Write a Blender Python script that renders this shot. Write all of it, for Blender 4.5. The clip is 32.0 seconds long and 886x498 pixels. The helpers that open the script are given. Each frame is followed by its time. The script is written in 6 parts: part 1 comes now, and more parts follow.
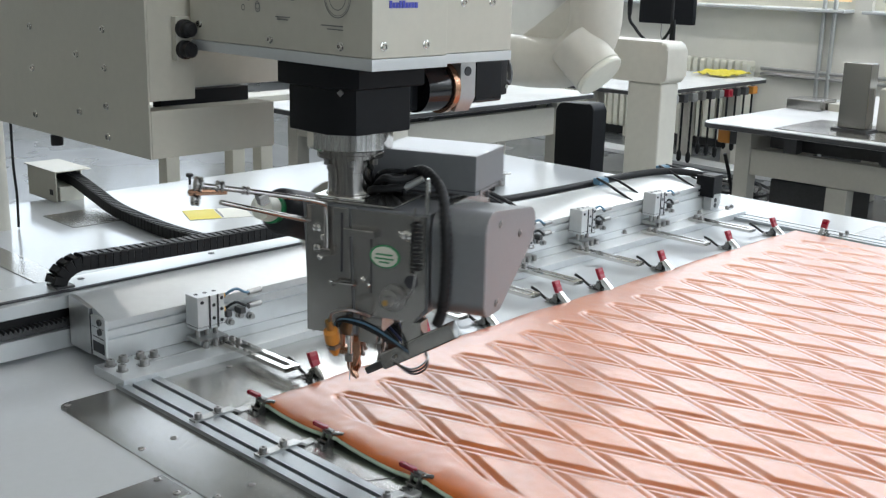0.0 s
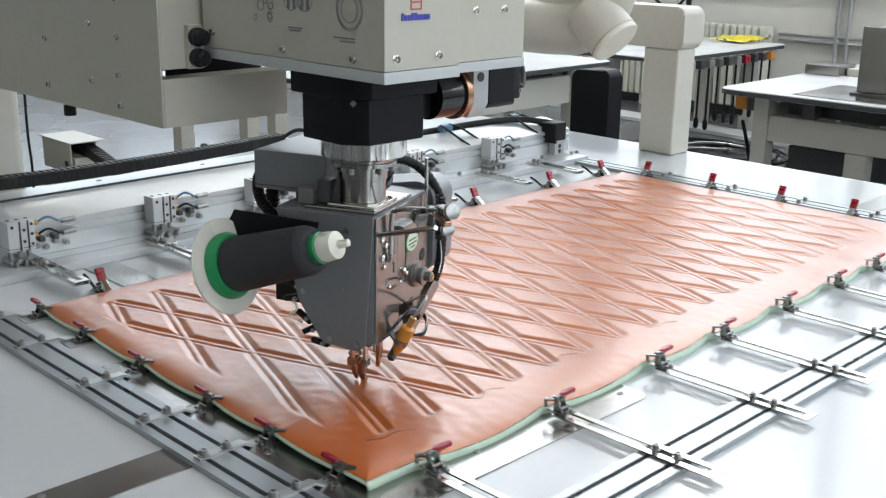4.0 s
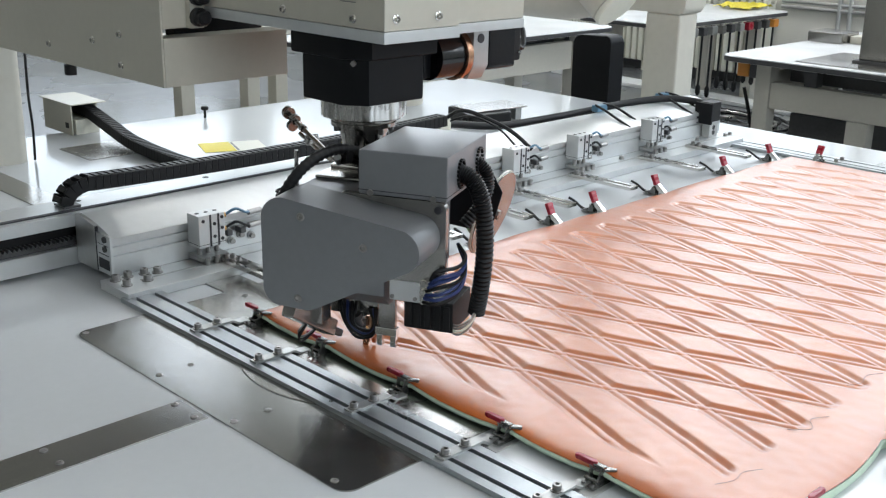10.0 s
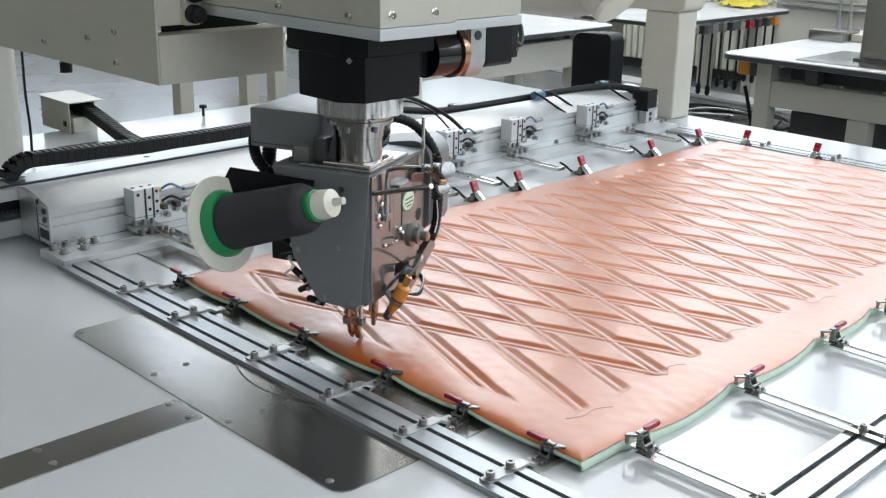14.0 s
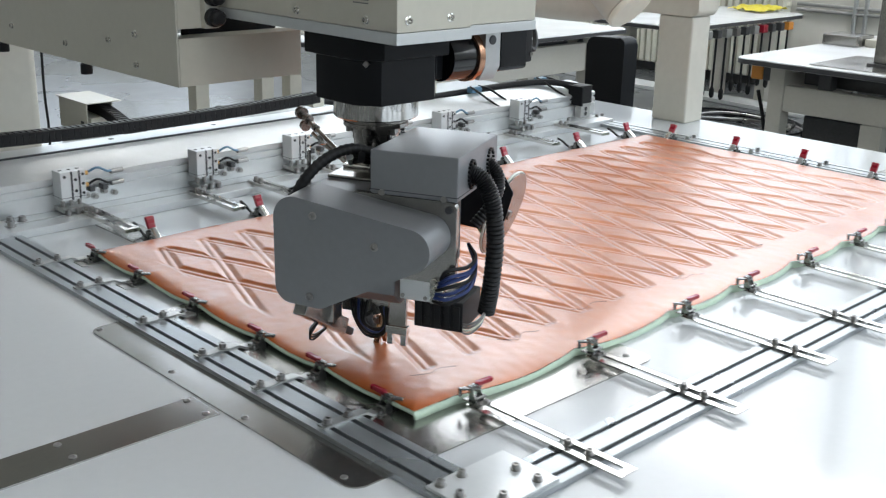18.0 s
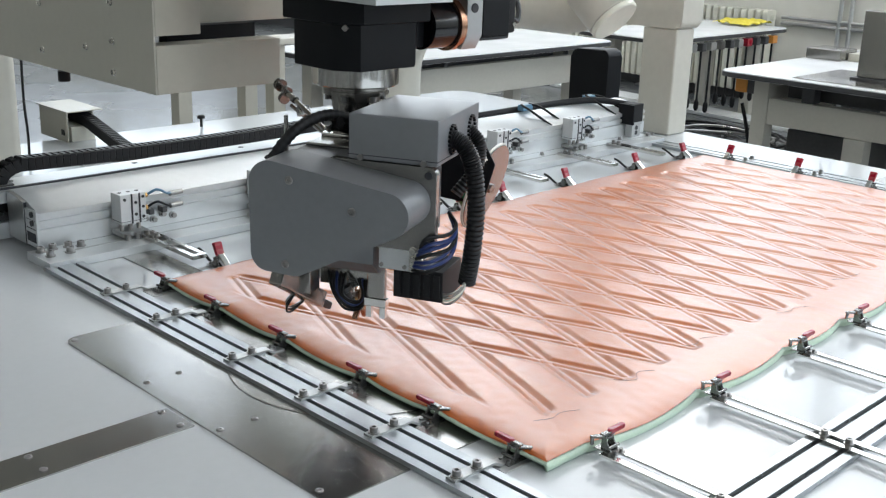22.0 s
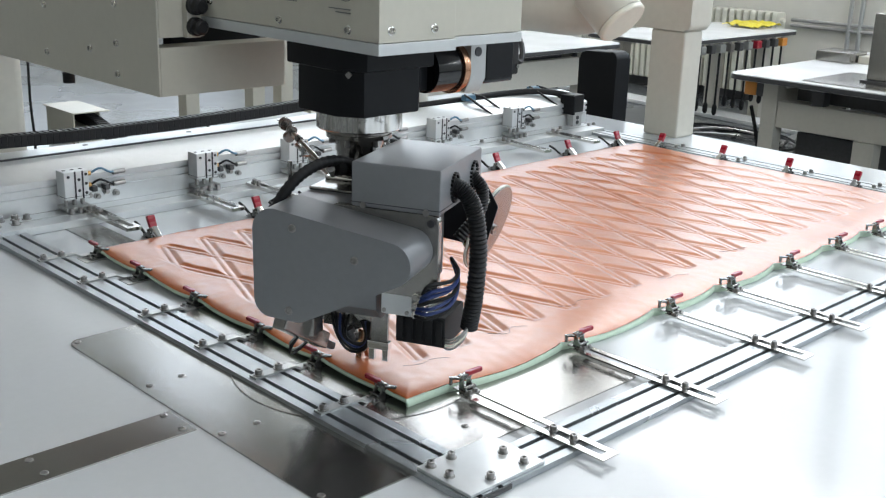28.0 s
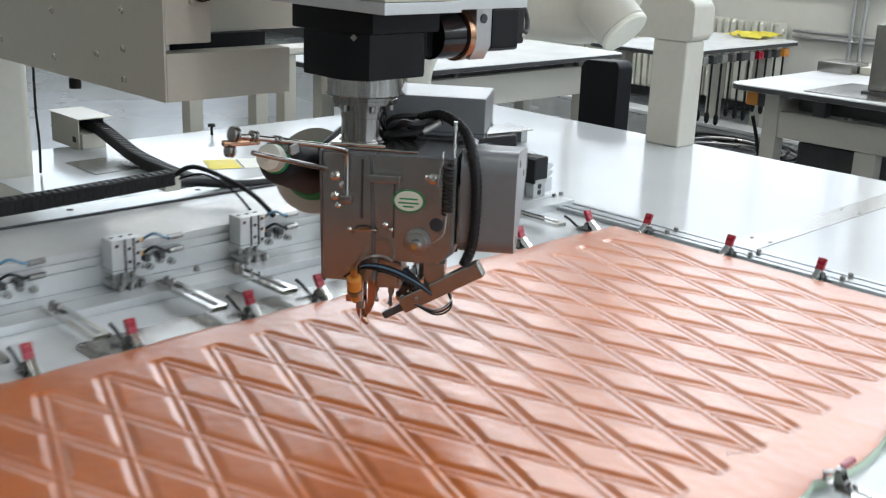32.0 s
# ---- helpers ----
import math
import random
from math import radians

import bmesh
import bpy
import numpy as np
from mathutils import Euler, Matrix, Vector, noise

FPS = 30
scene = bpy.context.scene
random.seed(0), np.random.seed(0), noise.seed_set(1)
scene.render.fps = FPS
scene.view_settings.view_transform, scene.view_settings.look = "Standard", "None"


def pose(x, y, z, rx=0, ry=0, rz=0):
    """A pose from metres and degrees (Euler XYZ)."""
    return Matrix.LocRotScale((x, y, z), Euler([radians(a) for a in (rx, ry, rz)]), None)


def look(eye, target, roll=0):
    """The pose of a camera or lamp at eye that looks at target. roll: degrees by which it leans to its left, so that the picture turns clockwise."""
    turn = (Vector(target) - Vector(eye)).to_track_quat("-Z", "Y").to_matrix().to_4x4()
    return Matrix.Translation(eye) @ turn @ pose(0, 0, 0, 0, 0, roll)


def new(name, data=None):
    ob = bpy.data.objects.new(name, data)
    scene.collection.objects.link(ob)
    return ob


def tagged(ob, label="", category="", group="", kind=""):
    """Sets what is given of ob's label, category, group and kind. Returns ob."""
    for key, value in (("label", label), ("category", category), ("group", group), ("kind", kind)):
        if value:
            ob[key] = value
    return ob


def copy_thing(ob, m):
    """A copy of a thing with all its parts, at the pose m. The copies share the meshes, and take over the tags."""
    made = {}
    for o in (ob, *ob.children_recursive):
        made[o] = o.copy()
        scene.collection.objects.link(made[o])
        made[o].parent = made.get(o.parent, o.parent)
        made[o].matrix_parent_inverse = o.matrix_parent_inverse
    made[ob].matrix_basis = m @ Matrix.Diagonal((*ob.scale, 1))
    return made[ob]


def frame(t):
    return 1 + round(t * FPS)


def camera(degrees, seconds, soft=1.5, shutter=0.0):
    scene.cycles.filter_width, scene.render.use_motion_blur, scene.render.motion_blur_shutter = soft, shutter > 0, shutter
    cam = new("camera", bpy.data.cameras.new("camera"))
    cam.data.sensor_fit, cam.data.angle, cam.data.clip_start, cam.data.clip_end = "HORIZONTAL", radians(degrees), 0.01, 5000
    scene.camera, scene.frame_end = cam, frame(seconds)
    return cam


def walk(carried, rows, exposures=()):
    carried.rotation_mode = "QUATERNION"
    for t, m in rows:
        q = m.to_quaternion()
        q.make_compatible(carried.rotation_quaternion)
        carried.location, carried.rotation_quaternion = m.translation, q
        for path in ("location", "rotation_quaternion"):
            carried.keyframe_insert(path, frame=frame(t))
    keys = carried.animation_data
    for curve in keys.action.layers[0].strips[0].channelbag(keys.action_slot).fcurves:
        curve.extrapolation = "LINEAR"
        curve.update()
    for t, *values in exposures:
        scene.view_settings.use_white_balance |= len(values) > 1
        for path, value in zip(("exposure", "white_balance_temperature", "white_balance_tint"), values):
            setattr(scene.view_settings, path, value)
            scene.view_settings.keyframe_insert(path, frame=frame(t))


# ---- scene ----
cam = camera(44.150, 32.0, 1.25, 0.5)
EXPOSURE = 0.05
PATH = [
    (0.0, (-0.8515, -1.7695, 1.6437), (0.536, -0.4201, 1.1396), 1.404),
    (0.5, (-0.8508, -1.7708, 1.6431), (0.5317, -0.4223, 1.1234), 1.405),
    (1.0, (-0.8486, -1.7709, 1.644), (0.5322, -0.424, 1.1154), 1.247),
    (1.5, (-0.8465, -1.7706, 1.6425), (0.5343, -0.4257, 1.1089), 1.158),
    (2.0, (-0.8427, -1.7693, 1.6415), (0.5306, -0.419, 1.1021), 0.967),
    (2.5, (-0.8387, -1.7675, 1.6389), (0.5297, -0.415, 1.0929), 0.797),
    (3.0, (-0.8388, -1.7656, 1.6374), (0.5241, -0.409, 1.0875), 0.699),
    (3.5, (-0.8404, -1.7649, 1.6365), (0.5198, -0.407, 1.0833), 0.74),
    (5.5, (-0.8497, -1.7653, 1.6334), (0.4983, -0.4022, 1.0633), 0.791),
    (6.0, (-0.8497, -1.7656, 1.6327), (0.5024, -0.409, 1.0568), 0.927),
    (6.5, (-0.8465, -1.7657, 1.6306), (0.5047, -0.4123, 1.0454), 1.026),
    (7.0, (-0.8416, -1.7659, 1.6289), (0.5064, -0.4133, 1.0347), 0.831),
    (7.5, (-0.8373, -1.767, 1.63), (0.5082, -0.4152, 1.0281), 0.869),
    (8.0, (-0.8384, -1.769, 1.6292), (0.5072, -0.4192, 1.0229), 0.861),
    (8.5, (-0.8459, -1.7713, 1.6287), (0.5027, -0.4257, 1.0199), 1.029),
    (9.0, (-0.8471, -1.7728, 1.6268), (0.5008, -0.4275, 1.0157), 1.162),
    (9.5, (-0.8449, -1.7747, 1.6284), (0.498, -0.4259, 1.0141), 1.101),
    (10.0, (-0.8508, -1.7767, 1.6288), (0.4938, -0.4295, 1.0145), 1.159),
    (10.5, (-0.8519, -1.7776, 1.63), (0.4929, -0.4302, 1.0168), 1.182),
    (11.0, (-0.8531, -1.7803, 1.6304), (0.4907, -0.4305, 1.0204), 1.136),
    (11.5, (-0.858, -1.7856, 1.6289), (0.4853, -0.4329, 1.024), 1.079),
    (12.0, (-0.8585, -1.7875, 1.6279), (0.4849, -0.435, 1.0229), 1.119),
    (12.5, (-0.8552, -1.7879, 1.6276), (0.4878, -0.4352, 1.0221), 1.218),
    (13.0, (-0.8492, -1.7841, 1.6264), (0.4928, -0.4308, 1.0199), 1.16),
    (13.5, (-0.8412, -1.7776, 1.6241), (0.5002, -0.4254, 1.0141), 1.12),
    (14.0, (-0.8376, -1.773, 1.6246), (0.5052, -0.4251, 1.0082), 1.132),
    (14.5, (-0.8424, -1.7762, 1.6249), (0.4991, -0.4264, 1.0099), 1.001),
    (16.5, (-0.8196, -1.7783, 1.623), (0.5091, -0.4116, 1.0176), 1.147),
    (17.0, (-0.8356, -1.7774, 1.6263), (0.4919, -0.4103, 1.019), 1.257),
    (17.5, (-0.8484, -1.7819, 1.6285), (0.481, -0.4185, 1.017), 1.259),
    (18.0, (-0.8575, -1.7889, 1.6312), (0.4705, -0.4249, 1.0181), 1.364),
    (18.5, (-0.8623, -1.7934, 1.6278), (0.4664, -0.4278, 1.0199), 1.507),
    (19.0, (-0.8574, -1.7947, 1.6277), (0.4719, -0.4294, 1.0205), 1.628),
    (19.5, (-0.8452, -1.7884, 1.629), (0.4942, -0.4314, 1.0252), 1.795),
    (20.0, (-0.8432, -1.7875, 1.6239), (0.504, -0.4352, 1.0268), 1.973),
    (20.5, (-0.8445, -1.7874, 1.6246), (0.5052, -0.4374, 1.028), 1.971),
    (21.0, (-0.8443, -1.788, 1.6268), (0.5071, -0.4399, 1.03), 1.93),
    (21.5, (-0.8428, -1.7873, 1.6257), (0.5085, -0.438, 1.0311), 1.884),
    (22.0, (-0.8387, -1.7856, 1.6249), (0.5118, -0.4346, 1.0325), 1.84),
    (22.5, (-0.8383, -1.7849, 1.6245), (0.5121, -0.4332, 1.0335), 1.813),
    (23.0, (-0.8471, -1.7899, 1.6266), (0.5049, -0.4388, 1.0379), 1.842),
    (23.5, (-0.8486, -1.794, 1.6262), (0.5017, -0.44, 1.0401), 1.836),
    (24.0, (-0.8508, -1.796, 1.6267), (0.4994, -0.4417, 1.0411), 1.849),
    (24.5, (-0.8536, -1.7974, 1.628), (0.4987, -0.4449, 1.0433), 1.907),
    (25.0, (-0.8535, -1.7992, 1.6255), (0.4966, -0.4411, 1.0487), 1.901),
    (25.5, (-0.8531, -1.7984, 1.6254), (0.4934, -0.4359, 1.0505), 1.939),
    (27.5, (-0.8282, -1.7843, 1.6229), (0.5123, -0.4215, 1.0349), 1.921),
    (28.0, (-0.8255, -1.7831, 1.6247), (0.5141, -0.4202, 1.0349), 1.879),
    (28.5, (-0.8314, -1.7898, 1.6295), (0.5082, -0.4273, 1.0388), 1.881),
    (29.0, (-0.8421, -1.796, 1.6311), (0.4996, -0.4342, 1.0435), 1.838),
    (29.5, (-0.845, -1.7956, 1.6303), (0.4979, -0.434, 1.0452), 1.911),
    (30.0, (-0.839, -1.7944, 1.6289), (0.5019, -0.4298, 1.046), 1.986),
    (30.5, (-0.8371, -1.793, 1.6294), (0.5029, -0.427, 1.0478), 2.024),
    (31.0, (-0.8409, -1.7911, 1.6293), (0.5016, -0.4271, 1.0484), 2.069),
    (31.5, (-0.8423, -1.7905, 1.6267), (0.501, -0.4255, 1.05), 2.084),
    (32.0, (-0.8371, -1.791, 1.6244), (0.504, -0.4231, 1.0496), 2.206),
]
walk(cam, [(t, look(e, g, r)) for t, e, g, r in PATH], [(0.0, EXPOSURE), (32.0, EXPOSURE)])

# the work frame's slide over the table: seconds, x, y
SLIDE = [
    (0.0, -0.0241, -0.0813), (0.5, -0.003, -0.0232), (1.0, -0.0034, -0.0238), (1.5, -0.0004, -0.0338), (2.0, -0.0271, 0.0464),
    (2.5, -0.0647, 0.1607), (3.0, -0.1059, 0.2897), (3.5, -0.1432, 0.4056), (5.5, -0.2384, 0.7191), (6.0, -0.2092, 0.6841),
    (6.5, -0.1811, 0.5619), (7.0, -0.1413, 0.4336), (7.5, -0.1044, 0.3151), (8.0, -0.0642, 0.1951), (8.5, -0.027, 0.0795),
    (9.0, 0.0, -0.0), (9.5, -0.0027, 0.0054), (10.0, -0.0021, 0.0055), (10.5, 0.004, 0.0046), (11.0, 0.0038, 0.0048),
    (11.5, 0.0046, 0.0062), (12.0, 0.0035, 0.0042), (12.5, 0.0048, 0.0062), (13.0, -0.0, 0.2331), (13.5, -0.0013, 0.2713),
    (14.0, 0.0015, 0.2604), (14.5, -0.0071, 0.2927), (16.5, -0.125, 0.6989), (17.0, -0.1318, 0.7114), (17.5, -0.12, 0.6565),
    (18.0, -0.0822, 0.5381), (18.5, -0.0442, 0.4251), (19.0, -0.0069, 0.3113), (19.5, -0.0044, 0.304), (20.0, -0.0048, 0.3038),
    (20.5, -0.0044, 0.3046), (21.0, 0.0021, 0.3051), (21.5, 0.0022, 0.3048), (22.0, 0.003, 0.3053), (22.5, 0.0027, 0.3055),
    (23.0, 0.0007, 0.4123), (23.5, -0.0025, 0.5697), (24.0, -0.0022, 0.5674), (24.5, -0.0008, 0.5653), (25.0, -0.0321, 0.6557),
    (25.5, -0.0462, 0.7009), (27.5, 0.0003, 0.6037), (28.0, 0.0006, 0.6032), (28.5, 0.0067, 0.6039), (29.0, 0.0076, 0.6045),
    (29.5, 0.0069, 0.604), (30.0, 0.0063, 0.6026), (30.5, 0.0067, 0.6033), (31.0, -0.2614, 0.4346), (31.5, -0.557, 0.252),
    (32.0, -0.851, 0.05),
]

# The machine table's top is Z0 above the floor; x runs along the beam, y towards the beam.
Z0 = 0.85
AX, AY = 0.321, -0.41  # the sewing head's upright axis


def world_light():
    w = bpy.data.worlds.new("sky")
    scene.world = w
    w.use_nodes = True
    nt = w.node_tree
    nt.nodes.clear()
    out = nt.nodes.new("ShaderNodeOutputWorld")
    bg = nt.nodes.new("ShaderNodeBackground")
    sky = nt.nodes.new("ShaderNodeTexSky")
    sky.sky_type = "NISHITA"
    sky.sun_disc = False
    sky.sun_elevation, sky.sun_rotation = radians(38), radians(60)
    bg.inputs["Strength"].default_value = 0.12
    nt.links.new(sky.outputs[0], bg.inputs[0])
    nt.links.new(bg.outputs[0], out.inputs[0])


world_light()


def area(name, loc, target, sx, sy, power, color=(1, 1, 1)):
    d = bpy.data.lights.new(name, "AREA")
    d.shape, d.size, d.size_y, d.energy, d.color = "RECTANGLE", sx, sy, power, color
    ob = new(name, d)
    ob.matrix_world = look(loc, target)
    return ob


# ---- materials ----
def mat(name, color, rough=0.5, metal=0.0, noise_scale=40.0, vary=0.08, bump=0.0, bump_scale=None, spec=0.5, coat=0.0,
        stretch=(1, 1, 1), rough_vary=0.1, big_scale=3.0, coat_rough=0.1, random_vary=0.0):
    m = bpy.data.materials.new(name)
    m.use_nodes = True
    nt = m.node_tree
    b = nt.nodes["Principled BSDF"]
    tc = nt.nodes.new("ShaderNodeTexCoord")
    mp = nt.nodes.new("ShaderNodeMapping")
    mp.inputs["Scale"].default_value = stretch
    nt.links.new(tc.outputs["Object"], mp.inputs["Vector"])
    n1 = nt.nodes.new("ShaderNodeTexNoise")
    n1.inputs["Scale"].default_value, n1.inputs["Detail"].default_value = noise_scale, 5
    n2 = nt.nodes.new("ShaderNodeTexNoise")
    n2.inputs["Scale"].default_value, n2.inputs["Detail"].default_value = big_scale, 3
    nt.links.new(mp.outputs[0], n1.inputs["Vector"])
    nt.links.new(tc.outputs["Object"], n2.inputs["Vector"])
    add = nt.nodes.new("ShaderNodeMath")
    add.operation = "ADD"
    nt.links.new(n1.outputs[0], add.inputs[0])
    nt.links.new(n2.outputs[0], add.inputs[1])
    ramp = nt.nodes.new("ShaderNodeMapRange")
    ramp.inputs["From Min"].default_value, ramp.inputs["From Max"].default_value = 0.6, 1.4
    ramp.inputs["To Min"].default_value, ramp.inputs["To Max"].default_value = 1 - vary, 1 + vary
    nt.links.new(add.outputs[0], ramp.inputs["Value"])
    hsv = nt.nodes.new("ShaderNodeHueSaturation")
    hsv.inputs["Color"].default_value = (*color, 1)
    val = ramp.outputs[0]
    if random_vary:
        oi = nt.nodes.new("ShaderNodeObjectInfo")
        rr = nt.nodes.new("ShaderNodeMapRange")
        rr.inputs["To Min"].default_value, rr.inputs["To Max"].default_value = 1 - random_vary, 1 + random_vary
        nt.links.new(oi.outputs["Random"], rr.inputs["Value"])
        mm = nt.nodes.new("ShaderNodeMath")
        mm.operation = "MULTIPLY"
        nt.links.new(val, mm.inputs[0])
        nt.links.new(rr.outputs[0], mm.inputs[1])
        val = mm.outputs[0]
    nt.links.new(val, hsv.inputs["Value"])
    nt.links.new(hsv.outputs[0], b.inputs["Base Color"])
    rr = nt.nodes.new("ShaderNodeMapRange")
    rr.inputs["From Min"].default_value, rr.inputs["From Max"].default_value = 0.3, 0.7
    rr.inputs["To Min"].default_value, rr.inputs["To Max"].default_value = max(0.02, rough - rough_vary), min(1, rough + rough_vary)
    nt.links.new(n2.outputs[0], rr.inputs["Value"])
    nt.links.new(rr.outputs[0], b.inputs["Roughness"])
    b.inputs["Metallic"].default_value = metal
    b.inputs["Specular IOR Level"].default_value = spec
    b.inputs["Coat Weight"].default_value = coat
    b.inputs["Coat Roughness"].default_value = coat_rough
    if bump:
        bp = nt.nodes.new("ShaderNodeBump")
        bp.inputs["Strength"].default_value, bp.inputs["Distance"].default_value = bump, 0.002
        n3 = nt.nodes.new("ShaderNodeTexNoise")
        n3.inputs["Scale"].default_value, n3.inputs["Detail"].default_value = bump_scale or noise_scale * 3, 3
        nt.links.new(mp.outputs[0], n3.inputs["Vector"])
        nt.links.new(n3.outputs[0], bp.inputs["Height"])
        nt.links.new(bp.outputs[0], b.inputs["Normal"])
    return m


def glow(name, color, strength):
    m = bpy.data.materials.new(name)
    m.use_nodes = True
    b = m.node_tree.nodes["Principled BSDF"]
    b.inputs["Base Color"].default_value = (*color, 1)
    b.inputs["Emission Color"].default_value = (*color, 1)
    b.inputs["Emission Strength"].default_value = strength
    return m


M_WHITE = mat("white_laminate", (0.52, 0.54, 0.555), 0.13, 0, 60, 0.02, 0.01, 200, 0.5, rough_vary=0.03)
M_TOP = mat("bright_white_laminate", (0.78, 0.79, 0.79), 0.2, 0, 60, 0.02, 0.01, 200, 0.5, rough_vary=0.03)
M_STEEL = mat("brushed_steel", (0.35, 0.34, 0.325), 0.19, 0.95, 30, 0.1, 0.05, 60, stretch=(1, 14, 1), rough_vary=0.07)
M_ALU = mat("anodised_aluminium", (0.62, 0.635, 0.64), 0.34, 0.6, 50, 0.05, 0.03, 120, rough_vary=0.06)
M_ALUD = mat("worn_aluminium", (0.46, 0.465, 0.46), 0.42, 0.85, 50, 0.1, 0.05, 120)
M_RAIL = mat("grey_anodised_rail", (0.36, 0.385, 0.4), 0.3, 0.75, 50, 0.05, 0.03, 120, rough_vary=0.05)
# black laid in slots, holes and gaps for their shade, and on some fittings
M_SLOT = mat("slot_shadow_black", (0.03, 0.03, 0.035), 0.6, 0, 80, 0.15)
M_CHROME = mat("chrome", (0.72, 0.7, 0.67), 0.14, 1.0, 60, 0.06, rough_vary=0.05)
# chrome with its colour darkened, for the dark surroundings the shaft mirrors
M_CHROMED = mat("darkened_chrome", (0.36, 0.34, 0.32), 0.17, 1.0, 60, 0.08, rough_vary=0.06)
M_BOLT = mat("zinc_bolt", (0.32, 0.31, 0.3), 0.32, 0.95, 200, 0.2)
M_BLACK = mat("black_paint", (0.006, 0.0065, 0.008), 0.5, 0, 80, 0.15, 0.05, 300, 0.2)
M_BLACKG = mat("glossy_black_enamel", (0.006, 0.006, 0.007), 0.16, 0, 80, 0.15, 0.02, 200, 0.5)
M_RUBBER = mat("black_plastic", (0.008, 0.008, 0.009), 0.5, 0, 150, 0.2, 0.1, 400, 0.3)
M_BEIGE = mat("cream_machine_paint", (0.47, 0.45, 0.385), 0.36, 0, 70, 0.04, 0.05, 350, rough_vary=0.05)
M_BEIGE2 = mat("cream_casting", (0.52, 0.5, 0.44), 0.42, 0, 40, 0.05, 0.06, 200)
M_GREY = mat("grey_head_paint", (0.19, 0.195, 0.205), 0.34, 0.25, 90, 0.05, 0.04, 500, rough_vary=0.05)
M_GREYL = mat("grey_plate", (0.32, 0.31, 0.295), 0.22, 0.9, 60, 0.1, 0.05, 250)
M_RED = mat("red_vinyl_grip", (0.3, 0.006, 0.022), 0.3, 0, 90, 0.1)
M_TOOL = mat("oiled_dark_steel", (0.22, 0.217, 0.21), 0.25, 0.9, 120, 0.25)
M_GREEN = mat("green_spool_plastic", (0.01, 0.22, 0.07), 0.35, 0, 60, 0.08)
M_FOAM = mat("green_foam", (0.55, 0.68, 0.54), 0.85, 0, 180, 0.1, 0.3, 500)
M_CREAMP = mat("cream_plastic", (0.7, 0.69, 0.6), 0.4, 0, 50, 0.05)
M_THREAD = mat("dark_thread", (0.02, 0.021, 0.025), 0.6, 0, 60, 0.25, 0.5, 900, stretch=(0.2, 0.2, 6))
M_BLUEG = mat("greyish_blue_plastic", (0.09, 0.2, 0.3), 0.4, 0, 60, 0.1)
M_NAVY = mat("dark_blue_plastic", (0.015, 0.03, 0.12), 0.35, 0, 60, 0.2)
M_YELLOW = mat("yellow_vinyl", (0.72, 0.6, 0.05), 0.5, 0, 60, 0.06)
M_BRASS = mat("brass", (0.55, 0.33, 0.12), 0.3, 0.9, 80, 0.15)
# copper colour; on the motor ring it stands for a reflection
M_COPPER = mat("coppery_metal", (0.45, 0.25, 0.16), 0.25, 0.9, 80, 0.1)
M_FLOOR = mat("grey_epoxy_floor", (0.12, 0.125, 0.13), 0.25, 0, 8, 0.15, 0.04, 60, big_scale=0.7)
M_WALL = mat("cream_wall_paint", (0.7, 0.69, 0.64), 0.75, 0, 6, 0.05, 0.1, 120, big_scale=0.5)
M_CEIL = mat("grey_ceiling", (0.42, 0.43, 0.43), 0.8, 0, 5, 0.04)
M_DARKM = mat("dark_machine_metal", (0.07, 0.07, 0.072), 0.4, 0.3, 60, 0.2)
M_PEACHW = mat("white_disc_plastic", (0.58, 0.56, 0.5), 0.3, 0, 40, 0.05)
M_INK = mat("dark_printing_ink", (0.16, 0.16, 0.16), 0.5, 0, 60, 0.1)
M_LOGOR = mat("red_ink", (0.55, 0.04, 0.05), 0.5, 0, 60, 0.1)
M_LOGOB = mat("blue_ink", (0.04, 0.05, 0.35), 0.5, 0, 60, 0.1)
M_ORANGE = mat("amber_brush_plastic", (0.6, 0.24, 0.04), 0.4, 0, 60, 0.1)


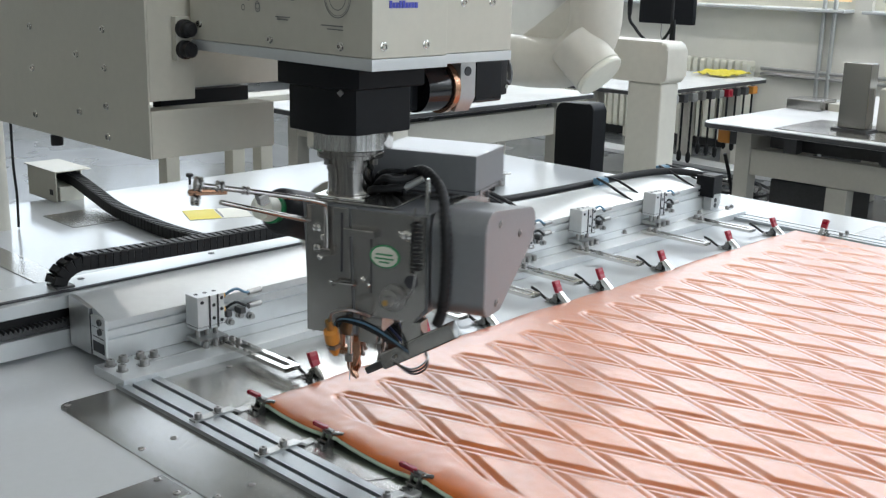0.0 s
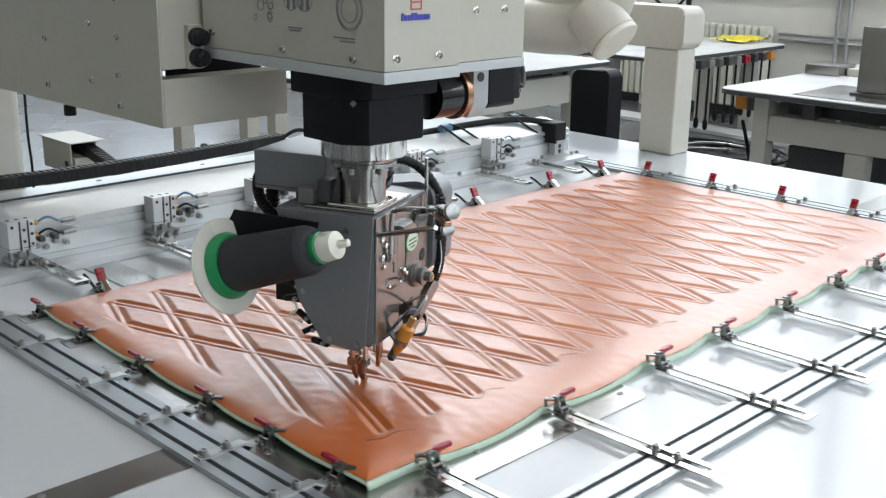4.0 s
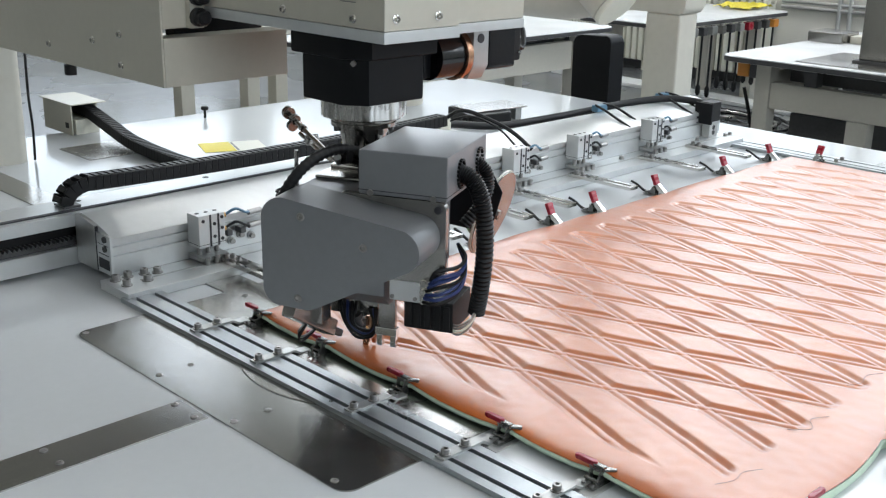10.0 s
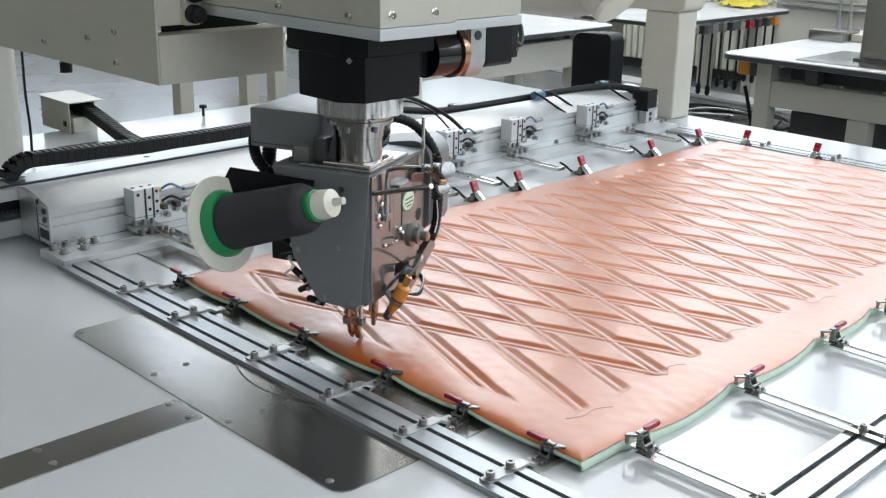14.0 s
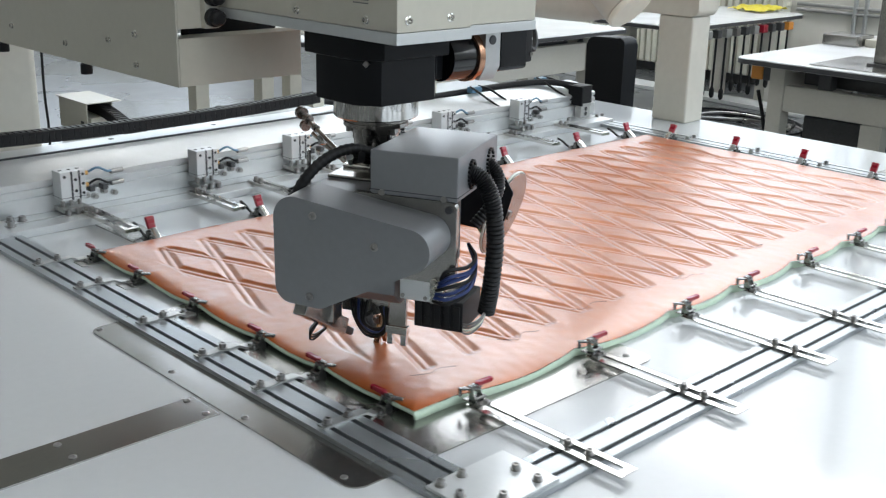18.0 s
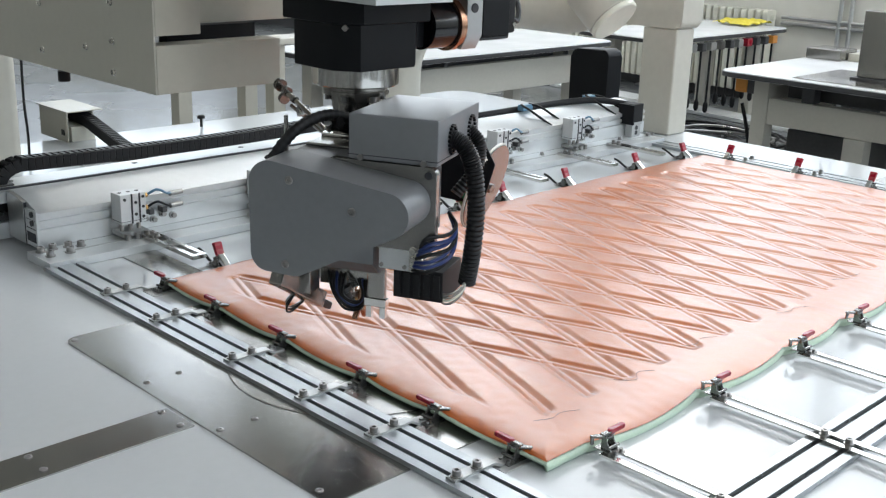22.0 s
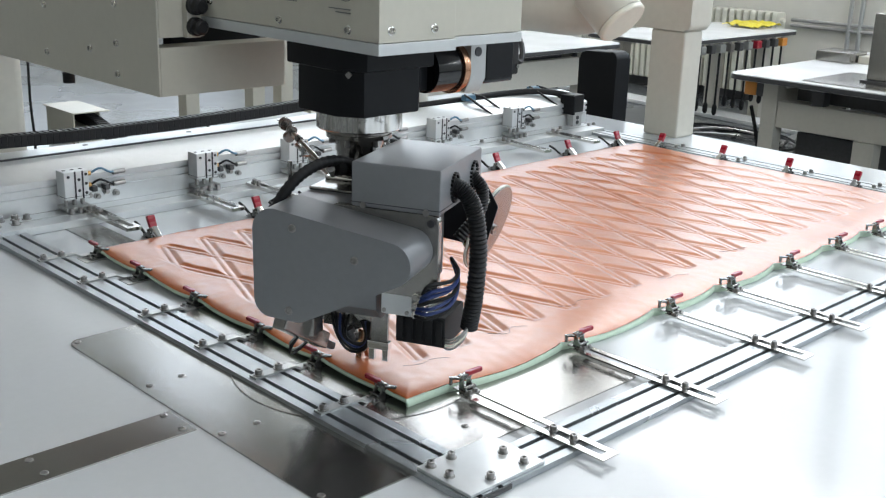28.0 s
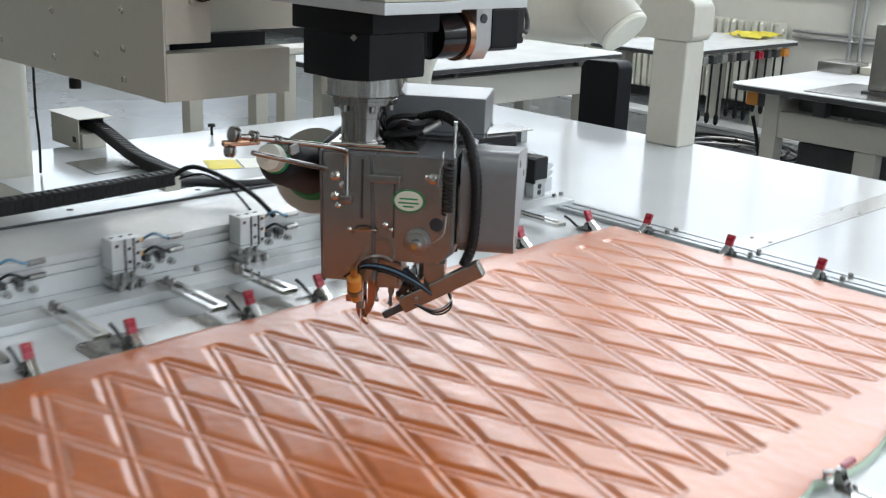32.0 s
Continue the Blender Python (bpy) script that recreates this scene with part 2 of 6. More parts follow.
def leather():
    """Glossy orange leather; the mesh carries how strongly each of the two seam families is sewn."""
    m = bpy.data.materials.new("orange_leather")
    m.use_nodes = True
    nt = m.node_tree
    b = nt.nodes["Principled BSDF"]

    def node(kind, **ins):
        n = nt.nodes.new(kind)
        for k, v in ins.items():
            n.inputs[k.replace("_", " ")].default_value = v
        return n

    def calc(op, a, c=None, d=None):
        n = nt.nodes.new("ShaderNodeMath")
        n.operation = op
        for i, v in enumerate((a, c, d)):
            if v is None:
                continue
            if isinstance(v, (int, float)):
                n.inputs[i].default_value = v
            else:
                nt.links.new(v, n.inputs[i])
        return n.outputs[0]

    tc = nt.nodes.new("ShaderNodeTexCoord")
    n = node("ShaderNodeTexNoise", Scale=5.0, Detail=6)
    r = nt.nodes.new("ShaderNodeValToRGB")
    r.color_ramp.elements[0].position, r.color_ramp.elements[0].color = 0.3, (0.40, 0.09, 0.01, 1)
    r.color_ramp.elements[1].position, r.color_ramp.elements[1].color = 0.7, (0.47, 0.115, 0.015, 1)
    nt.links.new(tc.outputs["Object"], n.inputs["Vector"])
    nt.links.new(n.outputs[0], r.inputs[0])
    nt.links.new(r.outputs[0], b.inputs["Base Color"])
    # grain, and the dimples of the stitches along both sides of each seam
    v = node("ShaderNodeTexVoronoi", Scale=650)
    nt.links.new(tc.outputs["Object"], v.inputs["Vector"])
    xyz = nt.nodes.new("ShaderNodeSeparateXYZ")
    nt.links.new(tc.outputs["Object"], xyz.inputs[0])
    u = calc("DIVIDE", calc("SUBTRACT", xyz.outputs[0], GX0), PITCH_X)
    k = calc("DIVIDE", calc("SUBTRACT", xyz.outputs[1], GY0), 2 * PITCH_Y)
    dash = calc("SINE", calc("MULTIPLY", xyz.outputs[1], 2 * math.pi / 0.0046))
    dash = calc("MULTIPLY_ADD", dash, 0.5, 0.5)
    total = calc("MULTIPLY", v.outputs["Distance"], 0.22)
    for fam, op in (("sewn_a", "ADD"), ("sewn_b", "SUBTRACT")):
        w = calc("FRACT", calc(op, u, k))
        d = calc("MULTIPLY", calc("ABSOLUTE", calc("SUBTRACT", w, 0.5)), PITCH_X * 0.941)
        line = calc("SUBTRACT", 1.0, calc("DIVIDE", calc("ABSOLUTE", calc("SUBTRACT", d, SEAM)), 0.0013))
        line = calc("MAXIMUM", line, 0.0)
        at = nt.nodes.new("ShaderNodeAttribute")
        at.attribute_name = fam
        total = calc("SUBTRACT", total, calc("MULTIPLY", calc("MULTIPLY", line, at.outputs["Fac"]), dash))
    bp = node("ShaderNodeBump", Strength=0.6, Distance=0.0009)
    nt.links.new(total, bp.inputs["Height"])
    nt.links.new(bp.outputs[0], b.inputs["Normal"])
    b.inputs["Roughness"].default_value = 0.4
    b.inputs["Specular IOR Level"].default_value = 0.32
    b.inputs["Coat Weight"].default_value = 1.0
    b.inputs["Coat Roughness"].default_value = 0.25
    b.inputs["Coat IOR"].default_value = 1.5
    return m


# the stitched diamonds: corner of the pattern, pitch of the seams, half the width of a double seam
GX0, GX1, GY0, GY1 = 0.322, 2.176, -1.1235, -0.2625
PITCH_X, PITCH_Y, SEAM = 0.103, 0.1435, 0.0072
M_LEATHER = leather()


# ---- building helpers ----
def mesh_of(bm, material, smooth=40):
    me = bpy.data.meshes.new("mesh")
    bmesh.ops.recalc_face_normals(bm, faces=bm.faces[:])
    bm.to_mesh(me)
    bm.free()
    me.materials.append(material)
    if smooth:
        for p in me.polygons:
            p.use_smooth = True
        me.set_sharp_from_angle(angle=radians(smooth))
        flatten(me, math.cos(radians(smooth)))
    return me


def flatten(me, limit):
    """Normals weighted by area, so that broad faces stay flat beside their rounded edges."""
    ns = [p.normal.copy() for p in me.polygons]
    ar = [p.area for p in me.polygons]
    at = [[] for _ in me.vertices]
    for p in me.polygons:
        for v in p.vertices:
            at[v].append(p.index)
    out = []
    for p in me.polygons:
        n = ns[p.index]
        for v in p.vertices:
            acc = Vector((0, 0, 0))
            for q in at[v]:
                if n.dot(ns[q]) > limit:
                    acc += ns[q] * ar[q]
            out.append(acc.normalized() if acc.length > 1e-14 else n)
    me.normals_split_custom_set(out)


def part(name, bm, material, parent, label="", smooth=40):
    ob = new(name, mesh_of(bm, material, smooth))
    ob.parent = parent
    return tagged(ob, label)


def thing(name, label, category, loc=(0, 0, 0), rz=0, group="", kind=""):
    ob = new(name)
    ob.empty_display_size = 0.05
    ob.matrix_world = pose(*loc, 0, 0, rz)
    return tagged(ob, label, category, group, kind)


def solid(name, bm, material, label, category="", kind="", group="", smooth=40):
    ob = new(name, mesh_of(bm, material, smooth))
    return tagged(ob, label, category, group, kind)


def box(bm, x0, x1, y0, y1, z0, z1, bevel=0.0, seg=2, m=None):
    r = bmesh.ops.create_cube(bm, size=1)
    vs = r["verts"]
    bmesh.ops.scale(bm, vec=(x1 - x0, y1 - y0, z1 - z0), verts=vs)
    bmesh.ops.translate(bm, vec=((x0 + x1) / 2, (y0 + y1) / 2, (z0 + z1) / 2), verts=vs)
    fs = list({f for v in vs for f in v.link_faces})
    if bevel:
        es = list({e for v in vs for e in v.link_edges})
        r = bmesh.ops.bevel(bm, geom=es, offset=bevel, segments=seg, profile=0.5, affect="EDGES")
        fs = [f for f in r["faces"]] + [f for f in fs if f.is_valid]
    if m is not None:
        bmesh.ops.transform(bm, matrix=m, verts=list({v for f in fs for v in f.verts}))
    return bm


def rod(bm, p0, p1, r0, r1=None, seg=16):
    p0, p1 = Vector(p0), Vector(p1)
    d = p1 - p0
    m = Matrix.Translation((p0 + p1) / 2) @ d.to_track_quat("Z", "Y").to_matrix().to_4x4()
    bmesh.ops.create_cone(bm, cap_ends=True, segments=seg, radius1=r0, radius2=r0 if r1 is None else r1, depth=d.length, matrix=m)
    return bm


def lathe(bm, profile, seg=32, m=None):
    """A turned form from (radius, height) pairs about z."""
    rings = []
    for r, z in profile:
        rings.append([bm.verts.new((r * math.cos(2 * math.pi * i / seg), r * math.sin(2 * math.pi * i / seg), z)) for i in range(seg)])
    fs = []
    for a, b in zip(rings, rings[1:]):
        for i in range(seg):
            fs.append(bm.faces.new((a[i], a[(i + 1) % seg], b[(i + 1) % seg], b[i])))
    fs.append(bm.faces.new(rings[0]))
    fs.append(bm.faces.new(rings[-1][::-1]))
    if m is not None:
        bmesh.ops.transform(bm, matrix=m, verts=[v for r in rings for v in r])
    return bm


def tube(bm, pts, r, seg=8, ribs=0.0):
    """A round tube through points; ribs: every second ring is thinner by that share."""
    pts = [Vector(p) for p in pts]
    rings = []
    s = None
    for i, p in enumerate(pts):
        d = (pts[min(i + 1, len(pts) - 1)] - pts[max(i - 1, 0)]).normalized()
        if s is None:
            s = d.cross(Vector((0, 0, 1) if abs(d.z) < 0.9 else (1, 0, 0)))
        s = (s - d * s.dot(d)).normalized()
        u = s.cross(d)
        rr = r * (1 - ribs * (i % 2))
        rings.append([bm.verts.new(p + (s * math.cos(a) + u * math.sin(a)) * rr) for a in [2 * math.pi * k / seg for k in range(seg)]])
    for a, b in zip(rings, rings[1:]):
        for i in range(seg):
            bm.faces.new((a[i], a[(i + 1) % seg], b[(i + 1) % seg], b[i]))
    bm.faces.new(rings[0])
    bm.faces.new(rings[-1][::-1])
    return bm


def curve(ctrl, n=24):
    """Points along a smooth curve through control points."""
    c = [Vector(p) for p in ctrl]
    c = [2 * c[0] - c[1]] + c + [2 * c[-1] - c[-2]]
    out = []
    k = len(c) - 3
    for i in range(n + 1):
        u = i / n * k
        j = min(int(u), k - 1)
        t = u - j
        p0, p1, p2, p3 = c[j:j + 4]
        out.append(0.5 * ((2 * p1) + (p2 - p0) * t + (2 * p0 - 5 * p1 + 4 * p2 - p3) * t * t + (3 * p1 - p0 - 3 * p2 + p3) * t ** 3))
    return out


def prism(bm, poly, lo, hi, axis="x", bevel=0.0, seg=2):
    """A polygon pulled along an axis; for x the polygon is (y, z), for y (x, z), for z (x, y)."""
    def at(p, h):
        return (h, p[0], p[1]) if axis == "x" else (p[0], h, p[1]) if axis == "y" else (p[0], p[1], h)
    a = [bm.verts.new(at(p, lo)) for p in poly]
    b = [bm.verts.new(at(p, hi)) for p in poly]
    fa, fb = bm.faces.new(a), bm.faces.new(b[::-1])
    for i in range(len(poly)):
        j = (i + 1) % len(poly)
        bm.faces.new((a[i], b[i], b[j], a[j]))
    if bevel:
        bmesh.ops.bevel(bm, geom=list(fa.edges) + list(fb.edges), offset=bevel, segments=seg, profile=0.5, affect="EDGES")
    return bm


def rounded(circles, n=10):
    """The outline of the hull round some circles (x, y, r)."""
    pts = [(x + r * math.cos(2 * math.pi * k / (4 * n)), y + r * math.sin(2 * math.pi * k / (4 * n))) for x, y, r in circles for k in range(4 * n)]
    pts = sorted(set((round(a, 6), round(b, 6)) for a, b in pts))
    def half(ps):
        h = []
        for p in ps:
            while len(h) > 1 and (h[-1][0] - h[-2][0]) * (p[1] - h[-2][1]) - (h[-1][1] - h[-2][1]) * (p[0] - h[-2][0]) <= 0:
                h.pop()
            h.append(p)
        return h[:-1]
    return half(pts) + half(pts[::-1])


def B():
    return bmesh.new()


# ---- the hall ----
X0, X1, Y0, Y1, ZC = -14.0, 8.5, -14.0, 12.0, 9.0
WIN_X = [(-7.9, -4.6), (-4.45, -1.15), (-1.0, 2.3), (2.45, 5.75), (5.9, 8.2), (8.35, 11.2)]  # along y, in the far wall
WIN_N = [(4.6, 6.35, 4.8), (6.5, 8.3, 7.6)]  # along x, and the head, in the north wall
SILL, HEAD, HIGH_SILL, LOW_HEAD = 1.35, 8.7, 2.2, 6.7  # two windows start higher; that in the corner ends lower


def hall():
    solid("floor", box(B(), X0, X1, Y0, Y1, -0.12, 0), M_FLOOR, "grey epoxy factory floor", kind="structure")
    solid("ceiling", box(B(), X0 - 0.25, X1 + 0.25, Y0 - 0.25, Y1 + 0.25, ZC, ZC + 0.15), M_CEIL, "pale grey hall ceiling", kind="structure")
    solid("wall_west", box(B(), X0 - 0.25, X0, Y0, Y1, 0, ZC), M_WALL, "plain cream hall wall", kind="structure")
    bm = B()
    box(bm, X0 - 0.25, X1 + 0.25, Y1, Y1 + 0.25, 0, SILL)
    box(bm, X0 - 0.25, X1 + 0.25, Y1, Y1 + 0.25, HEAD, ZC)
    edges = [X0 - 0.25] + [v for w in WIN_N for v in w[:2]] + [X1 + 0.25]
    for a, b in zip(edges[::2], edges[1::2]):
        box(bm, a, b, Y1, Y1 + 0.25, SILL, HEAD)
    for a, b, h in WIN_N:
        box(bm, a, b, Y1, Y1 + 0.25, h, HEAD)
    solid("wall_north", bm, M_WALL, "cream hall wall with two windows", kind="structure")
    for i, (a, b, h) in enumerate(WIN_N):
        w = window(f"window_{i + 11}", b - a, SILL, h)
        w.matrix_world = pose((a + b) / 2, Y1 + 0.1, SILL, 0, 0, 180)
    bm = B()
    box(bm, X1, X1 + 0.25, Y0, Y1, 0, SILL)
    box(bm, X1, X1 + 0.25, Y0, Y1, HEAD, ZC)
    edges = [Y0] + [v for w in WIN_X for v in w] + [Y1]
    for a, b in zip(edges[::2], edges[1::2]):
        box(bm, X1, X1 + 0.25, a, b, SILL, HEAD)
    for w in WIN_X[-2:]:
        box(bm, X1, X1 + 0.25, w[0], w[1], SILL, HIGH_SILL)
    box(bm, X1, X1 + 0.25, WIN_X[-1][0], WIN_X[-1][1], LOW_HEAD, HEAD)
    # dark strip in place of the shaded band below the radiators
    solid("wall_foot_shade", box(B(), X1 - 0.02, X1 - 0.0005, Y0 + 0.01, Y1 - 0.01, 0.0005, 0.17), M_DARKM, "dark strip for the shade along the wall foot", kind="structure")
    solid("wall_east", bm, M_WALL, "cream wall with wide windows", kind="structure")
    for i, (a, b) in enumerate(WIN_X):
        s, h = span(i)
        w = window(f"window_{i + 1}", b - a, s, h)
        w.matrix_world = pose(X1 + 0.1, (a + b) / 2, s, 0, 0, 90)
    bm = B()
    box(bm, X0 - 0.25, X1 + 0.25, Y0 - 0.25, Y0, 0, SILL)
    box(bm, X0 - 0.25, X1 + 0.25, Y0 - 0.25, Y0, HEAD, ZC)
    spans = [(-5.5, -2.7), (-1.9, 0.9), (1.7, 4.5), (5.3, 8.1)]
    edges = [X0 - 0.25] + [v for w in spans for v in w] + [X1 + 0.25]
    for a, b in zip(edges[::2], edges[1::2]):
        box(bm, a, b, Y0 - 0.25, Y0, SILL, HEAD)
    solid("wall_south", bm, M_WALL, "cream wall with wide windows", kind="structure")
    for i, (a, b) in enumerate(spans):
        w = window(f"window_{i + 7}", b - a)
        w.matrix_world = pose((a + b) / 2, Y0 - 0.1, SILL)


def span(i):
    """Sill and head of a window in the far wall."""
    return HIGH_SILL if i >= len(WIN_X) - 2 else SILL, LOW_HEAD if i == len(WIN_X) - 1 else HEAD


def window(name, width, sill=SILL, top=HEAD):
    h = top - sill
    w = thing(name, "white framed factory window", kind="structure", category="window")
    bm = B()
    for x in (-width / 2, width / 2 - 0.06):
        box(bm, x, x + 0.06, -0.04, 0.04, 0, h)
    for z in (0, h - 0.06):
        box(bm, -width / 2 + 0.06, width / 2 - 0.06, -0.04, 0.04, z, z + 0.06)
    for k in (1, 2):
        x = -width / 2 + width * k / 3
        box(bm, x - 0.025, x + 0.025, -0.03, 0.03, 0.06, h - 0.06)
    part("window_frame", bm, M_CREAMP, w)
    part("window_sill", box(B(), -width / 2, width / 2, 0.05, 0.3, -0.03, -0.002, 0.008), M_WHITE, w)
    for k in range(3):
        x = -width / 2 + width * k / 3
        p = part("pane", box(B(), x + 0.03, x + width / 3 - 0.03, -0.004, 0.004, 0.06, h - 0.06), M_GLASS, w, smooth=0)
        p.visible_shadow = False
    return w


def glass():
    m = bpy.data.materials.new("window_glass")
    m.use_nodes = True
    b = m.node_tree.nodes["Principled BSDF"]
    b.inputs["Transmission Weight"].default_value = 1
    b.inputs["Roughness"].default_value = 0.02
    b.inputs["IOR"].default_value = 1.1
    return m


M_GLASS = glass()
hall()
WINDOW_GLOW, MIDDLE = 2.9, 3.3  # watts a square metre and steradian; height where the sky begins
for i, (a, b) in enumerate(WIN_X):
    s, h = span(i)
    # the sky stands bright above, the yard below is duller
    for lo, hi, share in ((s, MIDDLE, 0.3), (max(s, MIDDLE), h - 0.05, 1.02)):
        if hi > lo:
            area("window_light", (X1 - 0.02, (a + b) / 2, (lo + hi) / 2), (X1 - 3, (a + b) / 2, (lo + hi) / 2 - 0.1), b - a, hi - lo, share * WINDOW_GLOW * math.pi * (b - a) * (hi - lo), (0.84, 0.93, 1.0))
for a, b, top in WIN_N:
    z, h = (SILL + top) / 2, top - SILL
    area("window_light", ((a + b) / 2, Y1 - 0.02, z), ((a + b) / 2, Y1 - 3, z - 0.1), b - a, h - 0.05, 0.7 * WINDOW_GLOW * math.pi * (b - a) * h, (0.84, 0.93, 1.0))
for a, b in [(-5.5, -2.7), (-1.9, 0.9), (1.7, 4.5), (5.3, 8.1)]:
    area("window_light", ((a + b) / 2, Y0 + 0.02, 5.0), ((a + b) / 2, Y0 + 3, 4.9), b - a, 7.3, 220, (0.83, 0.925, 1.0))

# glow of the added ceiling lamps, which stay out of view
M_TUBE = glow("lamp_tube_white", (1.0, 0.98, 0.94), 6.0)
LAMP_Z = 4.3


def added_lamps():
    """Added rows of unseen twin tubes along y; each row's light comes from one long lamp under its tubes."""
    lamp = thing("ceiling_light", "white twin-tube fluorescent ceiling light, added out of view", "ceiling light", (0, 0, LAMP_Z), group="ceiling lights")
    part("housing", box(B(), -0.11, 0.11, -1.2, 1.2, 0.03, 0.09, 0.012), M_CREAMP, lamp)
    for x in (-0.06, 0.06):
        part("lamp_tube", rod(B(), (x, -1.18, 0.012), (x, 1.18, 0.012), 0.014, seg=12), M_TUBE, lamp)
    for y in (-1.0, 1.0):
        part("hanger_rod", rod(B(), (0, y, 0.09), (0, y, ZC - LAMP_Z), 0.006, seg=8), M_BOLT, lamp)
    first = True
    # the far rows are set stronger to brighten the background
    for x, power in ((-2.85, 8), (0.2, 24), (3.25, 55), (6.3, 130)):
        for y in (-6.0, -3.6, -1.2, 1.2, 3.6, 6.0):
            if first:
                lamp.matrix_world = pose(x, y, LAMP_Z)
                first = False
            else:
                copy_thing(lamp, pose(x, y, LAMP_Z))
        area("added_lamp_light", (x, 0.0, LAMP_Z - 0.015), (x, 0.0, 0), 0.16, 14.4, power, (0.98, 0.99, 1.0))
    # an extra lamp added right above the work
    area("added_lamp_light", (0.2, -1.2, LAMP_Z - 0.018), (0.2, -1.2, 0), 0.2, 2.3, 16, (0.98, 0.99, 1.0))


added_lamps()


# ---- the machine table ----
TX0, TX1, TY0, TY1 = -0.58, 2.70, -2.5, 1.68


def screw(parent, x, y, z, r=0.006):
    bm = lathe(B(), [(r, 0), (r, 0.0012), (r * 0.8, 0.002), (r * 0.45, 0.002), (r * 0.4, 0.0008)], 12)
    ob = part("screw", bm, M_BOLT, parent)
    ob.matrix_local = pose(x, y, z)
    return ob


def machine_table():
    t = thing("machine_table", "large white laminate machine table with steel plates", "table")
    part("tabletop", prism(B(), [(x, y) for x, y in rounded([(TX0 + 0.1, TY0 + 0.1, 0.1), (TX1 - 0.1, TY0 + 0.1, 0.1), (TX1 - 0.1, TY1 - 0.1, 0.1), (TX0 + 0.1, TY1 - 0.1, 0.1)])],
                           Z0 - 0.03, Z0, "z", 0.003), M_WHITE, t)
    part("edge_band", prism(B(), rounded([(TX0 + 0.1, TY0 + 0.1, 0.103), (TX1 - 0.1, TY0 + 0.1, 0.103), (TX1 - 0.1, TY1 - 0.1, 0.103), (TX0 + 0.1, TY1 - 0.1, 0.103)]),
                            Z0 - 0.027, Z0 - 0.004, "z"), M_DARKM, t, "dark table edge band")
    for x in (TX0 + 0.25, 1.1, TX1 - 0.25):
        for y in (TY0 + 0.25, -0.4, TY1 - 0.25):
            part("leg", box(B(), x - 0.05, x + 0.05, y - 0.05, y + 0.05, 0.0, Z0 - 0.031, 0.006), M_BEIGE2, t)
    for y in (TY0 + 0.25, -0.4, TY1 - 0.25):
        part("stretcher", box(B(), TX0 + 0.31, TX1 - 0.31, y - 0.03, y + 0.03, Z0 - 0.14, Z0 - 0.05, 0.005), M_BEIGE2, t)
    p = part("throat_plate", prism(B(), rounded([(0.01, -0.735, 0.025), (0.66, -0.735, 0.025), (0.66, -0.01, 0.025), (0.01, -0.01, 0.025)]), Z0 - 0.002, Z0 + 0.0025, "z", 0.0008), M_STEEL, t, "brushed steel throat plate")
    q = part("round_cover", lathe(B(), [(0.2185, 0), (0.2185, 0.0006), (0.2175, 0.0012), (0.001, 0.0012), (0.001, 0)], 96, Matrix.Translation((AX, AY, Z0 + 0.0024))), M_STEEL, t, "round brushed steel cover")
    bm = B()
    for k in range(96):
        a0, a1 = 2 * math.pi * k / 96, 2 * math.pi * (k + 1) / 96
        bm.faces.new([bm.verts.new((AX + q * math.cos(t_), AY + q * math.sin(t_), Z0 + 0.0031)) for q, t_ in ((0.2192, a0), (0.2192, a1), (0.2201, a1), (0.2201, a0))])
    part("cover_joint", bm, M_SLOT, t, "fine joint round the cover", smooth=0)
    for a, b in ((-0.58, -0.022), (0.692, 2.64)):
        part("strip_plate", box(B(), a, b, -0.438, -0.356, Z0 - 0.002, Z0 + 0.0022, 0.0008), M_STEEL, t, "narrow steel strip")
    part("strip_plate", box(B(), 0.312, 0.396, 0.017, 1.6, Z0 - 0.002, Z0 + 0.0022, 0.0008), M_STEEL, t, "narrow steel strip")
    for x, y in ((0.0, 0.0), (0.003, -0.251), (0.065, -0.25), (-0.037, -0.365), (-0.039, -0.424), (-0.002, -0.477), (0.059, -0.481), (-0.002, -0.722),
                 (-0.257, -0.419), (-0.257, -0.37), (0.62, -0.03), (0.65, -0.72), (0.56, -0.25), (0.56, -0.48), (0.33, -0.03), (0.3, -0.7),
                 (0.73, -0.37), (0.73, -0.425), (1.2, -0.37), (1.2, -0.425), (1.7, -0.37), (1.7, -0.425), (2.2, -0.37), (2.2, -0.425)):
        screw(t, x, y, Z0 + 0.0022)
    part("cover_plate", box(B(), 0.66, 0.84, 1.25, 1.45, Z0 - 0.001, Z0 + 0.003, 0.001), M_STEEL, t, "grey cover plate set in the table")


machine_table()


def warning_sticker():
    s = thing("table_sticker", "yellow and white paper sticker on the table", "sticker", (1.05, 1.16, Z0 + 0.0005), -22)
    part("sheet", box(B(), -0.05, 0.15, -0.07, 0.07, 0, 0.0008), M_CREAMP, s)
    part("yellow_panel", box(B(), -0.05, 0.05, -0.068, 0.068, 0.0009, 0.0016), M_YELLOW, s)
    part("black_line", box(B(), 0.054, 0.06, -0.06, 0.06, 0.0009, 0.0016), M_INK, s)


warning_sticker()


